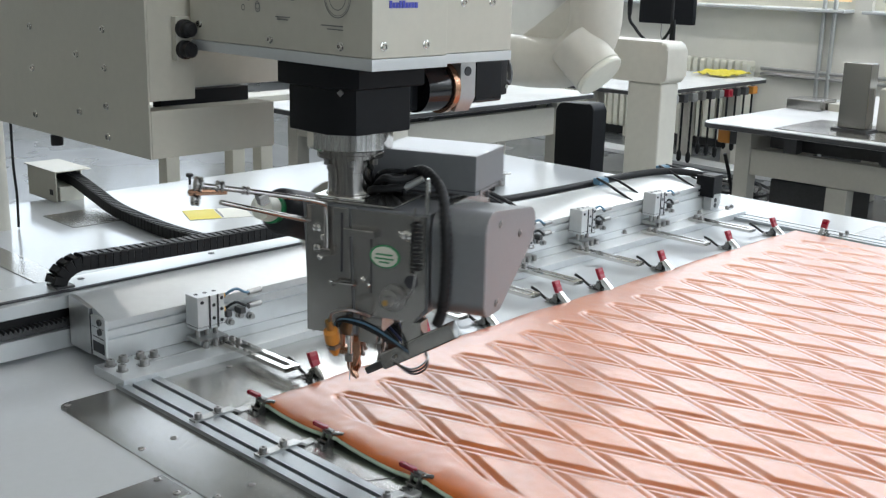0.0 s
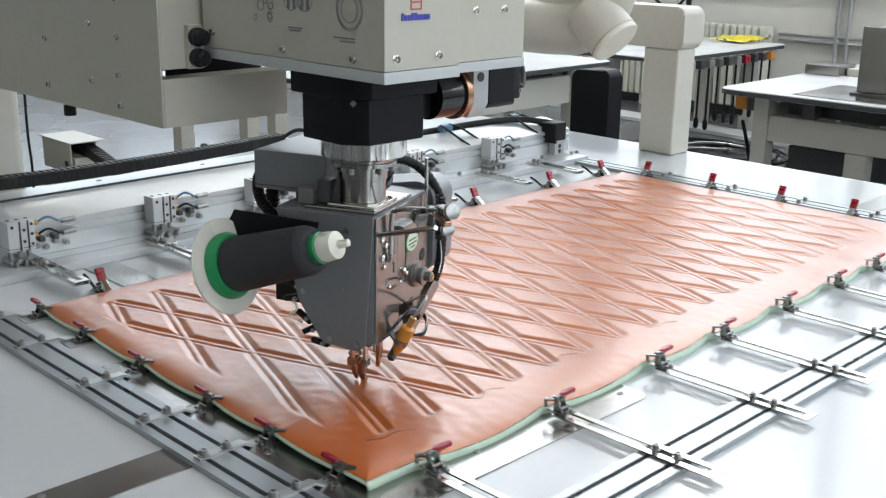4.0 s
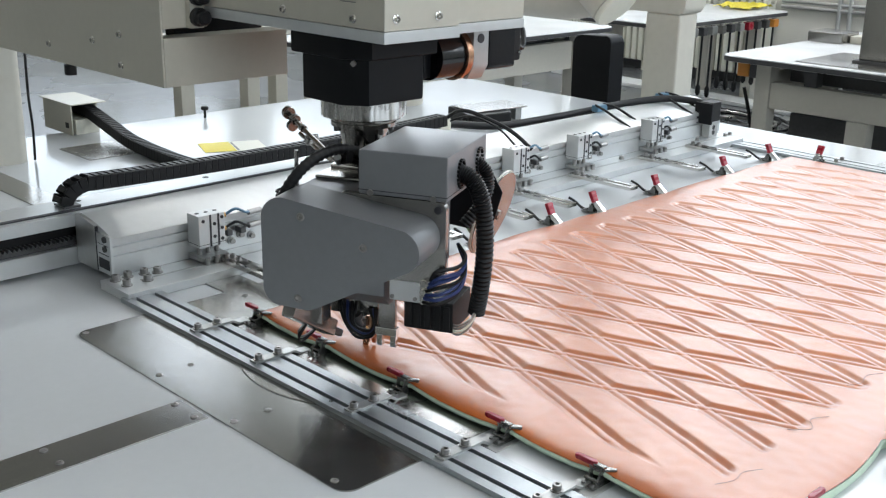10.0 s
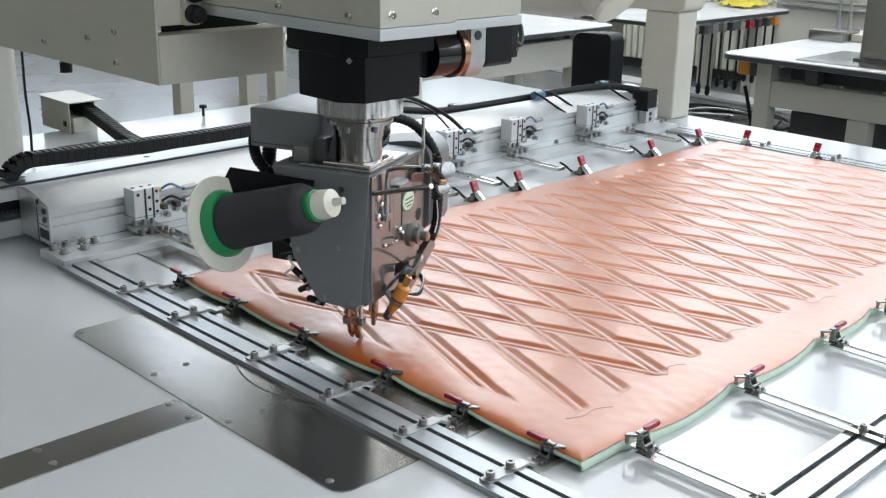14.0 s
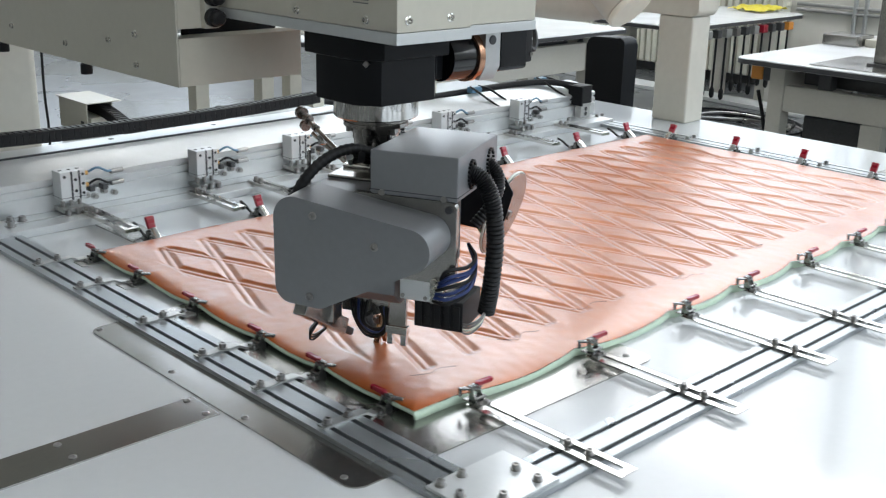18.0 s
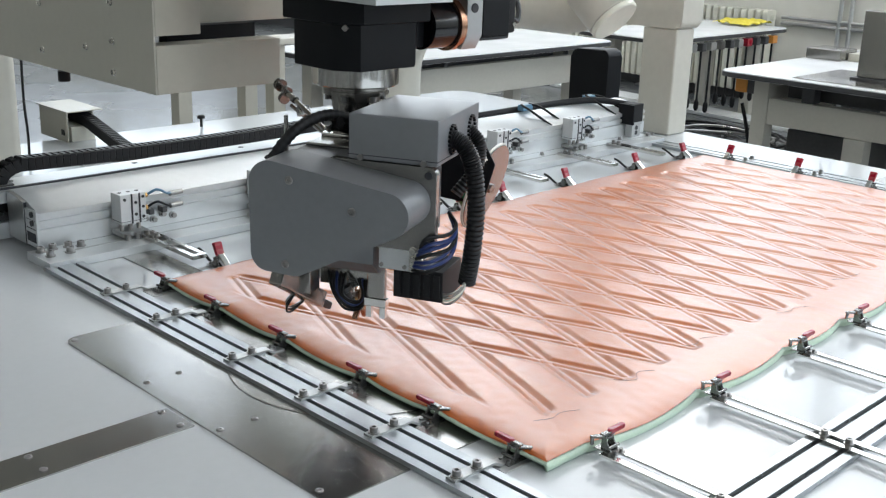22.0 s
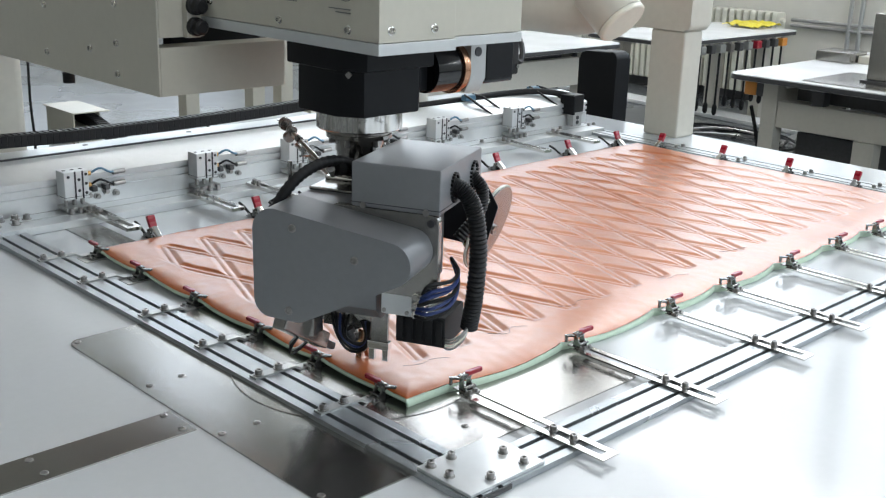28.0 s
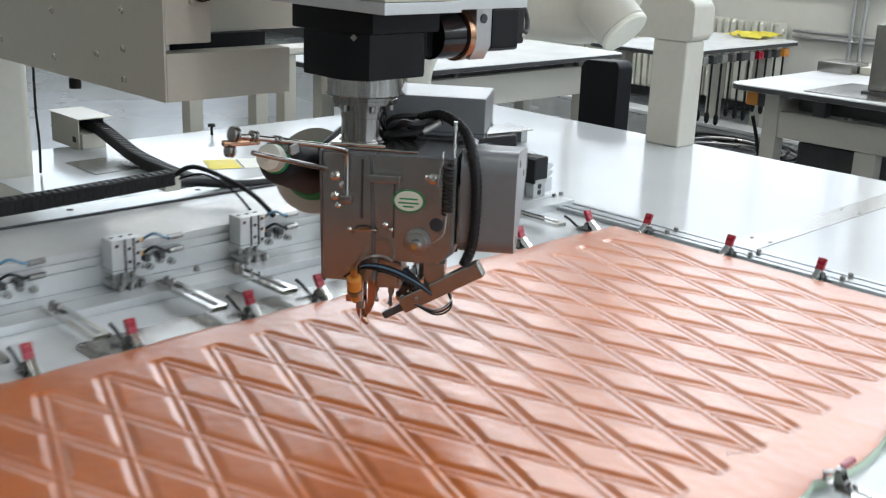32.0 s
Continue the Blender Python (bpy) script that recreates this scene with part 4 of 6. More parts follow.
# ---- the cross rail that carries the beam ----
def cross_rail():
    r = thing("cross_rail", "long aluminium rail with a toothed rack behind the beam", "linear rail")
    x0, x1 = -1.2, 1.42
    part("rail_body", prism(B(), [(0.352, Z0 + 0.012), (0.475, Z0 + 0.012), (0.475, Z0 + 0.122), (0.352, Z0 + 0.122), (0.352, Z0 + 0.096), (0.385, Z0 + 0.096), (0.385, Z0 + 0.05), (0.352, Z0 + 0.05)], x0, x1, "x"), M_ALU, r, smooth=0)
    part("cover_strip", box(B(), x0, x1, 0.372, 0.384, Z0 + 0.1222, Z0 + 0.125), M_SLOT, r, "black sealing strip", smooth=0)
    part("rack_recess", box(B(), x0, x1, 0.383, 0.3852, Z0 + 0.051, Z0 + 0.097), M_RUBBER, r, smooth=0)
    bm = B()
    for k in range(160):
        x = x0 + 0.01 + k * 0.01
        prism(bm, [(x, Z0 + 0.062), (x + 0.007, Z0 + 0.062), (x + 0.005, Z0 + 0.068), (x + 0.002, Z0 + 0.068)], 0.362, 0.383, "y")
    box(bm, x0, x1, 0.362, 0.383, Z0 + 0.052, Z0 + 0.062)
    part("rack", bm, M_DARKM, r, "dark toothed rack", smooth=0)
    for k in range(8):
        part("rail_screw", rod(B(), (x0 + 0.1 + 0.33 * k, 0.445, Z0 + 0.122), (x0 + 0.1 + 0.33 * k, 0.445, Z0 + 0.1226), 0.008, seg=12), M_SLOT, r)
    return r


# ---- drag chains ----
def chain_links(parent, pts, w, h, pitch=0.0175):
    """Separate links along a curve, each with two side plates and a cross bar on top."""
    bm = B()
    box(bm, -0.0098, 0.0098, -w / 2, -w / 2 + 0.006, -h / 2, h / 2, 0.002, 1)
    box(bm, -0.0098, 0.0098, w / 2 - 0.006, w / 2, -h / 2, h / 2, 0.002, 1)
    box(bm, -0.0052, 0.0052, -w / 2 + 0.006, w / 2 - 0.006, h / 2 - 0.005, h / 2 + 0.0005)
    box(bm, -0.0085, 0.0085, -w / 2 + 0.006, w / 2 - 0.006, -h / 2 + 0.002, -h / 2 + 0.006)
    me = mesh_of(bm, M_RUBBER)
    acc, last, links = 0.0, None, []
    for a, b in zip(pts, pts[1:]):
        d = (b - a).length
        while acc <= d:
            p = a.lerp(b, acc / d)
            t = (b - a).normalized()
            side = Vector((0, 0, 1)).cross(t)
            if side.length < 0.2:
                side = last if last is not None else Vector((0, 1, 0))
            side.normalize()
            last = side
            up = t.cross(side)
            m = Matrix((t, side, up)).transposed().to_4x4()
            m.translation = p
            ob = new("link", me)
            ob.parent = parent
            ob.matrix_local = m
            links.append((ob, m))
            acc += pitch
        acc -= d
    return links


def drag_chains():
    a = thing("drag_chain", "black plastic cable drag chain above the rail", "drag chain")
    top, low, xb, yc = Z0 + 0.169, Z0 + 0.138, 0.24, 0.42
    pts = [Vector((1.32 - 0.03 * k, yc, top - 0.012 * math.sin(k / 36 * 3.0))) for k in range(37)]
    n = 10
    for k in range(1, n + 1):
        th = math.pi * 0.5 * k / n
        pts.append(Vector((xb - math.sin(th) * 0.065, yc, top - (1 - math.cos(th)) * 0.042)))
    chain_links(a, pts, 0.042, 0.032)
    part("end_bracket", box(B(), 0.165, 0.205, yc - 0.024, yc + 0.024, Z0 + 0.1225, Z0 + 0.1275, 0.001), M_DARKM, a)
    part("hose_clip", box(B(), 1.3, 1.345, yc - 0.02, yc + 0.03, Z0 + 0.14, Z0 + 0.175, 0.004), M_CREAMP, a, "white hose clip")
    part("thick_hose", tube(B(), curve([(1.32, yc, Z0 + 0.16), (1.4, yc + 0.02, Z0 + 0.145), (1.55, yc - 0.01, Z0 + 0.125), (1.75, yc - 0.02, Z0 + 0.122), (1.95, yc - 0.04, Z0 + 0.128), (2.15, yc - 0.06, Z0 + 0.135), (2.3, 0.3, Z0 + 0.14), (2.4, 0.2, Z0 + 0.125)], 60), 0.0115, 10), M_RUBBER, a, "thick black air hose")
    part("thin_hose", tube(B(), curve([(1.32, yc, Z0 + 0.165), (1.36, yc - 0.05, Z0 + 0.2), (1.42, yc - 0.12, Z0 + 0.17), (1.45, 0.25, Z0 + 0.14), (1.47, 0.2, Z0 + 0.1)], 24), 0.006, 7), M_RUBBER, a)
    part("thin_hose", tube(B(), curve([(1.33, yc, Z0 + 0.16), (1.37, yc - 0.07, Z0 + 0.185), (1.4, 0.27, Z0 + 0.16), (1.42, 0.21, Z0 + 0.11)], 24), 0.003, 7), M_RUBBER, a)
    for x in (1.97, 2.32):
        v = part("air_valve", box(B(), x - 0.025, x + 0.025, 0.335, 0.362, Z0 + 0.129, Z0 + 0.15, 0.003), M_BLUEG, a, "blue air valve")
        part("valve_hose", tube(B(), curve([(x - 0.02, 0.35, Z0 + 0.15), (x - 0.035, 0.3, Z0 + 0.142), (x - 0.03, 0.25, Z0 + 0.12), (x - 0.02, 0.21, Z0 + 0.1)], 14), 0.004, 6), M_RUBBER, v)
        part("valve_hose", tube(B(), curve([(x + 0.02, 0.35, Z0 + 0.15), (x + 0.03, 0.3, Z0 + 0.142), (x + 0.05, 0.24, Z0 + 0.11)], 14), 0.004, 6), M_RUBBER, v)
    b = thing("drag_chain", "black plastic cable drag chain lying on the table", "drag chain")
    pts = curve([(0.868, 1.76, Z0 + 0.074), (0.862, 1.62, Z0 + 0.068), (0.85, 1.46, Z0 + 0.043), (0.83, 1.28, Z0 + 0.024), (0.815, 1.0, Z0 + 0.018), (0.84, 0.8, Z0 + 0.018), (0.9, 0.64, Z0 + 0.018), (0.98, 0.54, Z0 + 0.018)], 90)
    links = chain_links(b, pts, 0.042, 0.034)
    return a, [(ob, m) for ob, m in links if m.translation.y < FOLD]


RAIL = cross_rail()
FOLD = 1.22  # nearer than this the table chain folds up as the rail comes back
CHAIN, FOLDING = drag_chains()


def chain_box():
    c = thing("chain_bracket_box", "cream sheet-metal box holding the drag chain end", "metal box", (0.84, 1.61, Z0))
    bm = B()
    box(bm, -0.058, 0.07, -0.008, 0.22, 0.1, 0.104, 0.0015)
    box(bm, -0.055, -0.05, 0.0, 0.2, 0, 0.0995, 0.001)
    box(bm, -0.0495, 0.055, 0.195, 0.2, 0, 0.0995, 0.001)
    box(bm, 0.05, 0.055, 0.03, 0.1945, 0, 0.0995, 0.001)
    part("box_shell", bm, M_BEIGE, c)
    part("chain_seat", box(B(), -0.04, 0.045, 0.002, 0.19, 0.0, 0.05, 0.003), M_CREAMP, c, "pale block under the chain end")
    part("knock_out", box(B(), -0.0575, -0.0545, 0.02, 0.04, 0.022, 0.04), M_RUBBER, c)


chain_box()


# ---- the gantry: a fixed arm, a carriage that lifts, and the turning head ----
LOW, HIGH = 0.0, 0.068


def cap_screw(parent, m):
    s = part("cap_screw", lathe(B(), [(0.0068, 0), (0.0068, 0.001), (0.0048, 0.0015), (0.0048, 0.005), (0.0028, 0.005), (0.0024, 0.002)], 14), M_CHROME, parent)
    s.matrix_local = m
    return s


def gantry_arm():
    a = thing("gantry_arm", "cream painted steel gantry arm of the sewing machine", "machine arm")
    x0, x1, ya = 0.125, 0.62, -0.12
    part("arm_body", box(B(), x0, x1, ya + 0.12, 3.3, Z0 + 0.56, Z0 + 1.15, 0.004), M_BEIGE, a)
    part("side_panel", box(B(), x0 - 0.004, x0, ya, 1.6, Z0 + 0.457, Z0 + 1.1, 0.0015), M_BEIGE, a, "cream side cover with cap screws")
    part("front_cover", box(B(), x0 + 0.0005, 0.384, ya + 0.0005, ya + 0.05, Z0 + 0.457, Z0 + 0.54, 0.002), M_BEIGE, a, "lower front cover")
    part("bottom_cover", box(B(), x0 + 0.0005, 0.384, ya + 0.0505, 1.6, Z0 + 0.457, Z0 + 0.465, 0.002), M_BEIGE, a)
    part("front_column", box(B(), x0 + 0.0005, 0.215, ya + 0.001, ya + 0.1, Z0 + 0.556, Z0 + 1.1, 0.002), M_BEIGE, a)
    # black box put in for the shade inside the open front of the arm
    part("recess_shade", box(B(), 0.2, 0.39, ya + 0.09, ya + 0.118, Z0 + 0.466, Z0 + 0.56), M_BLACK, a, "black box that darkens the recess inside the arm")
    for y, z in ((0.02, 0.603), (0.02, 0.535), (0.02, 0.48), (0.12, 0.515), (0.3, 0.49), (0.02, 0.67), (0.12, 0.62), (0.3, 0.66), (0.3, 0.58), (0.55, 0.5), (0.55, 0.62)):
        cap_screw(a, pose(x0 - 0.004, y, Z0 + z, 0, -90, 0))
    for k in range(3):
        part("foot", lathe(B(), [(0.012, 0), (0.012, 0.02), (0.008, 0.02), (0.008, 0.03)], 12, pose(0.16, 0.3 + 0.4 * k, Z0 + 0.425)), M_RUBBER, a)
    # the column at the back that carries it
    part("column", prism(B(), rounded([(0.25, 2.75, 0.06), (0.5, 2.75, 0.06), (0.25, 3.2, 0.06), (0.5, 3.2, 0.06)]), 0.0, Z0 + 0.5595, "z"), M_BEIGE2, a)
    return a


gantry_arm()

CARRIAGE = thing("lifting_carriage", "cream lifting carriage with servo drive above the head", "machine carriage", (AX, AY, Z0))


def carriage():
    c = CARRIAGE
    cx0, cy0 = -0.122, -0.188
    body = part("carriage_cover", box(B(), cx0, 0.03, cy0, 0.275, 0.5925, 1.2, 0.002), M_BEIGE, c, "cream sheet-metal carriage cover")
    part("rear_cover", box(B(), 0.0305, 0.2, cy0 + 0.02, 0.275, 0.5925, 1.2, 0.002), M_BEIGE, c)
    part("base_plate", box(B(), cx0 - 0.001, 0.031, cy0 - 0.001, 0.275, 0.575, 0.592, 0.001), M_ALU, c, "aluminium base plate")
    part("rear_plate", box(B(), 0.0315, 0.2, cy0 + 0.018, 0.275, 0.577, 0.592, 0.001), M_ALU, c)
    for y, z in ((0.05, 0.606), (-0.12, 0.606), (0.245, 0.62)):
        cap_screw(c, pose(cx0, y, z, 0, -90, 0))
    for x, z in ((-0.1, 0.61), (-0.015, 0.61)):
        cap_screw(c, pose(x, cy0, z, 90, 0, 0))
    for x, z in ((0.085, 0.67), (0.15, 0.67)):
        cap_screw(c, pose(x, cy0 + 0.02, z, 90, 0, 0))
    part("gland_plate", box(B(), -0.15, -0.1225, 0.276, 0.29, 0.556, 0.63, 0.001), M_BEIGE, c)
    for z in (0.575, 0.61):
        part("cable_gland", lathe(B(), [(0.016, 0), (0.016, 0.01), (0.013, 0.012), (0.013, 0.024), (0.009, 0.028), (0.004, 0.028)], 14, pose(-0.136, 0.276, z, 90, 0, 0)), M_RUBBER, c)
    # printed marks on the covers
    def ink(nm, bm, m, lab):
        part(nm, bm, m, body, lab, smooth=0)
    def ink_ring(nm, y, z, r, w, n=32, lab=""):
        bm = B()
        for k in range(n):
            a0, a1 = 2 * math.pi * k / n, 2 * math.pi * (k + 1) / n
            vs = [bm.verts.new((cx0 - 0.0012, y + q * math.cos(t), z + q * math.sin(t))) for q, t in ((r, a0), (r, a1), (r - w, a1), (r - w, a0))]
            bm.faces.new(vs)
        ink(nm, bm, M_INK, lab)
    for r, w in ((0.03, 0.0015), (0.027, 0.001), (0.019, 0.0015)):
        ink_ring("printed_ring", -0.113, 0.676, r, w, lab="printed ring drawing")
    ink_ring("printed_ring", -0.1, 0.712, 0.014, 0.0012)
    for y, w, z in ((-0.125, 0.05, 0.634), (-0.125, 0.035, 0.629), (0.0, 0.035, 0.641), (0.004, 0.028, 0.637), (0.075, 0.03, 0.71), (0.08, 0.02, 0.705), (0.075, 0.03, 0.7)):
        ink("printed_line", box(B(), cx0 - 0.0012, cx0 - 0.0002, y, y + w, z, z + 0.0016), M_INK, "")
    for k in range(13):
        y, z = 0.068 + 0.055 * noise.random(), 0.652 + 0.05 * noise.random()
        ink_ring("printed_gear", y, z, 0.0045 + 0.005 * noise.random(), 0.0014, 12)
    for k in range(2):
        y = 0.026 - 0.034 * k
        for d in (-0.007, 0.007):
            ink("printed_bearing", prism(B(), rounded([(y + d, 0.672, 0.0032), (y + d, 0.7, 0.0032)], 4), cx0 - 0.001, cx0 - 0.0002, "x"), M_INK, "")
        ink_ring("printed_bearing", y, 0.686, 0.019, 0.0013, 24)
    for x0, x1, z0, z1 in ((-0.072, -0.07, 0.678, 0.716), (-0.052, -0.05, 0.678, 0.716), (-0.07, -0.052, 0.714, 0.716), (-0.07, -0.052, 0.678, 0.68), (-0.07, -0.052, 0.688, 0.69),
                           (-0.066, -0.063, 0.694, 0.71), (-0.063, -0.057, 0.707, 0.71), (-0.063, -0.057, 0.7, 0.702), (-0.058, -0.055, 0.694, 0.709)):
        ink("red_emblem", box(B(), x0, x1, cy0 - 0.001, cy0 - 0.0002, z0, z1), M_LOGOR, "small red emblem")
    for k in range(9):
        ink("blue_mark", box(B(), -0.09 + 0.0064 * k, -0.0848 + 0.0064 * k, cy0 - 0.001, cy0 - 0.0002, 0.6635, 0.674 if k in (0, 3, 4) else 0.6715), M_LOGOB, "small blue mark")
    # the rotary drive
    bm = B()
    prism(bm, [(-0.09, -0.05), (-0.06, -0.09), (0.08, -0.09), (0.094, -0.075), (0.094, 0.075), (-0.09, 0.075)], 0.535, 0.5745, "z", 0.003)
    prism(bm, [(-0.088, -0.045), (-0.06, -0.083), (0.055, -0.083), (0.078, -0.06), (0.078, 0.06), (0.05, 0.085), (-0.05, 0.075), (-0.086, 0.05)], 0.463, 0.5355, "z", 0.003)
    part("drive_housing", bm, M_BLACK, c, "black rotary drive housing")
    part("drive_lug", box(B(), 0.0785, 0.1, -0.06, -0.02, 0.49, 0.5345, 0.003), M_BLACK, c)
    part("drive_plug", rod(B(), (-0.0785, -0.0665, 0.53), (-0.07, -0.06, 0.53), 0.0055, seg=4), M_BOLT, c)
    part("output_flange", lathe(B(), [(0.06, 0.4312), (0.069, 0.4315), (0.071, 0.4335), (0.071, 0.462), (0.06, 0.4628)], 48), M_CHROME, c, "polished output flange")
    part("motor_sleeve", rod(B(), (0.0945, -0.05, 0.524), (0.15, -0.05, 0.524), 0.039, seg=40), M_BLACKG, c, "glossy black motor sleeve")
    # the coppery reflection on this ring is put into its colour
    part("motor_ring", rod(B(), (0.1505, -0.05, 0.524), (0.163, -0.05, 0.524), 0.044, seg=40), M_COPPER, c, "polished motor ring with a coppery reflection in its colour")
    part("motor_bracket", prism(B(), [(-0.092, 0.5745), (-0.092, 0.508), (-0.078, 0.484), (-0.02, 0.484), (-0.008, 0.5), (-0.008, 0.5745)], 0.1635, 0.2, "x", 0.001), M_ALUD, c, "aluminium motor bracket")
    # the shade of the hole is a black disc
    part("bracket_hole", rod(B(), (0.18, -0.0935, 0.553), (0.18, -0.0915, 0.553), 0.008, seg=14), M_SLOT, c)
    part("servo_motor", box(B(), 0.2005, 0.275, -0.088, -0.015, 0.496, 0.5735, 0.006), M_BLACKG, c, "black servo motor")
    part("servo_rib", box(B(), 0.205, 0.27, -0.0895, -0.0875, 0.504, 0.566, 0.001), M_BLACK, c)
    part("servo_back", box(B(), 0.2755, 0.297, -0.08, -0.022, 0.505, 0.568, 0.004), M_RUBBER, c)
    part("servo_plug", box(B(), 0.2975, 0.312, -0.06, -0.035, 0.525, 0.55, 0.003), M_RUBBER, c)
    part("servo_screw", rod(B(), (0.29, -0.084, 0.52), (0.29, -0.0795, 0.52), 0.004, seg=8), M_CHROME, c)
    part("servo_lead", tube(B(), curve([(0.305, -0.048, 0.54), (0.34, -0.045, 0.52), (0.36, -0.02, 0.56), (0.35, 0.05, 0.62), (0.3, 0.12, 0.66), (0.2, 0.2, 0.66)], 20), 0.005, 7), M_RUBBER, c)
    return c


carriage()

HEADT = thing("sewing_head", "grey rotary sewing head with thread spool and belt cover", "sewing head", (AX, AY, Z0))


def spool(h):
    tilt = Matrix.Translation((-0.132, 0.191, 0.249)) @ Vector((-0.026, -0.247, 0.078)).to_track_quat("Z", "Y").to_matrix().to_4x4()
    s = part("spool_disc", lathe(B(), [(0.08, 0), (0.081, 0.002), (0.08, 0.004), (0.012, 0.0055)], 48, tilt), M_PEACHW, h, "large white plastic spool disc")
    part("disc_back", lathe(B(), [(0.076, -0.0025), (0.078, -0.002), (0.078, -0.0004), (0.01, -0.0003)], 48, tilt), M_GREYL, s, "polished back of the disc")
    part("disc_nut", lathe(B(), [(0.009, -0.012), (0.009, 0.0)], 6, tilt), M_BOLT, s)
    part("spool_base", lathe(B(), [(0.056, 0.006), (0.056, 0.012), (0.05, 0.024), (0.04, 0.024)], 40, tilt), M_GREEN, s, "green plastic spool base")
    prof = [(0.046, 0.024)] + [(0.046 - 0.006 * k / 40 + 0.0006 * (k % 2), 0.026 + 0.15 * k / 40) for k in range(41)] + [(0.036, 0.186), (0.026, 0.192)]
    part("thread_cone", lathe(B(), prof, 40, tilt), M_THREAD, s, "dark grey wound thread")
    part("spool_collar", lathe(B(), [(0.024, 0.19), (0.026, 0.203), (0.02, 0.206)], 32, tilt), M_GREEN, s, "green collar")
    part("spool_nose", lathe(B(), [(0.022, 0.203), (0.024, 0.212), (0.022, 0.232), (0.007, 0.236), (0.006, 0.254), (0.003, 0.256)], 24, tilt), M_CREAMP, s, "cream plastic nose")
    part("spool_bracket", prism(B(), [(0.04, 0.33), (0.2, 0.335), (0.22, 0.3), (0.2, 0.225), (0.06, 0.24)], -0.088, -0.084, "x", 0.001), M_BLACK, h, "black spool bracket")


def head():
    h = HEADT
    part("shaft", lathe(B(), [(0.041, 0.3476), (0.041, 0.355), (0.037, 0.356), (0.037, 0.392), (0.039, 0.393), (0.039, 0.404), (0.042, 0.405), (0.042, 0.4155)], 20, pose(0, 0, 0, 0, 0, 11)), M_CHROMED, h, "polished steel shaft block")
    part("shaft_flange", lathe(B(), [(0.05, 0.4156), (0.055, 0.4165), (0.055, 0.423), (0.052, 0.4235), (0.052, 0.425), (0.056, 0.426), (0.056, 0.4305), (0.04, 0.4308)], 40), M_CHROMED, h, "polished round flange")
    part("shaft_foot", box(B(), -0.046, 0.046, -0.041, 0.046, 0.3476, 0.354, 0.002), M_CHROME, h)
    for s in (-1, 1):
        part("shaft_web", prism(B(), [(0.0335, 0.354), (0.05, 0.354), (0.0335, 0.41)], s * 0.02 - 0.004, s * 0.02 + 0.004, "x"), M_DARKM, h)
    for k in range(6):
        t = 2 * math.pi * k / 6
        part("shaft_bolt", rod(B(), (0.046 * math.cos(t), 0.046 * math.sin(t), 0.405), (0.046 * math.cos(t), 0.046 * math.sin(t), 0.4156), 0.0045, seg=8), M_BOLT, h)
    bm = prism(B(), [(0.0345, 0.158), (0.14, 0.158), (0.165, 0.18), (0.165, 0.342), (0.0345, 0.342)], -0.045, 0.105, "y", 0.003)
    prism(bm, [(-0.045, 0.342), (-0.045, 0.122), (-0.03, 0.114), (0.044, 0.114), (0.056, 0.12), (0.098, 0.186), (0.112, 0.26), (0.135, 0.342)], -0.058, 0.034, "x", 0.003)
    part("head_body", bm, M_GREY, h, "grey painted head body")
    part("top_plate", box(B(), -0.05, 0.1, -0.043, 0.09, 0.3422, 0.3475, 0.002), M_GREYL, h)
    part("face_plate", prism(B(), [(-0.056, 0.12), (0.03, 0.12), (0.03, 0.15), (0.022, 0.338), (-0.056, 0.338)], -0.0495, -0.0455, "y", 0.001), M_GREYL, h, "steel face plate")
    # a black strip on the plate gives the slot its shade
    part("face_slot", box(B(), 0.008, 0.012, -0.0502, -0.0496, 0.23, 0.33), M_SLOT, h, smooth=0)
    part("front_plate", prism(B(), [(0.034, 0.16), (0.14, 0.16), (0.16, 0.185), (0.16, 0.338), (0.026, 0.338)], -0.048, -0.0455, "y", 0.001), M_GREYL, h)
    # side plate narrowing towards the needle
    part("side_plate", prism(B(), [(-0.047, 0.34), (0.133, 0.34), (0.11, 0.26), (0.096, 0.186), (0.054, 0.119), (0.046, 0.112), (-0.018, 0.106), (-0.03, 0.118)], -0.0635, -0.0585, "x", 0.001), M_GREY, h)
    b = part("badge", lathe(B(), [(0.027, 0), (0.027, 0.0012), (0.023, 0.0016)], 36, Matrix.Translation((0.088, -0.048, 0.265)) @ pose(0, 0, 0, 90, 0, 0) @ Matrix.Diagonal((1, 0.72, 1, 1))), M_GREEN, h, "oval green and white maker's badge")
    part("badge_face", lathe(B(), [(0.0235, 0.0014), (0.0235, 0.0022), (0.02, 0.0024)], 36, Matrix.Translation((0.088, -0.048, 0.265)) @ pose(0, 0, 0, 90, 0, 0) @ Matrix.Diagonal((1, 0.72, 1, 1))), M_CREAMP, b)
    for dz, w in ((0.004, 0.03), (-0.003, 0.034), (-0.009, 0.018)):
        part("badge_line", box(B(), 0.088 - w / 2, 0.088 + w / 2, -0.0512, -0.0505, 0.2635 + dz, 0.2662 + dz), M_GREEN, b, smooth=0)
    # black disc in place of the dark inside the hole
    part("sight_hole", rod(B(), (0.135, -0.0488, 0.228), (0.135, -0.0445, 0.228), 0.0115, seg=20), M_SLOT, h)
    part("tension_knob", lathe(B(), [(0.022, 0), (0.022, 0.005), (0.014, 0.007), (0.014, 0.013), (0.017, 0.014), (0.017, 0.018), (0.009, 0.02), (0.009, 0.032), (0.005, 0.034)], 24, pose(0.105, -0.048, 0.198, 90, 0, 0)), M_BOLT, h, "steel thread tension knob")
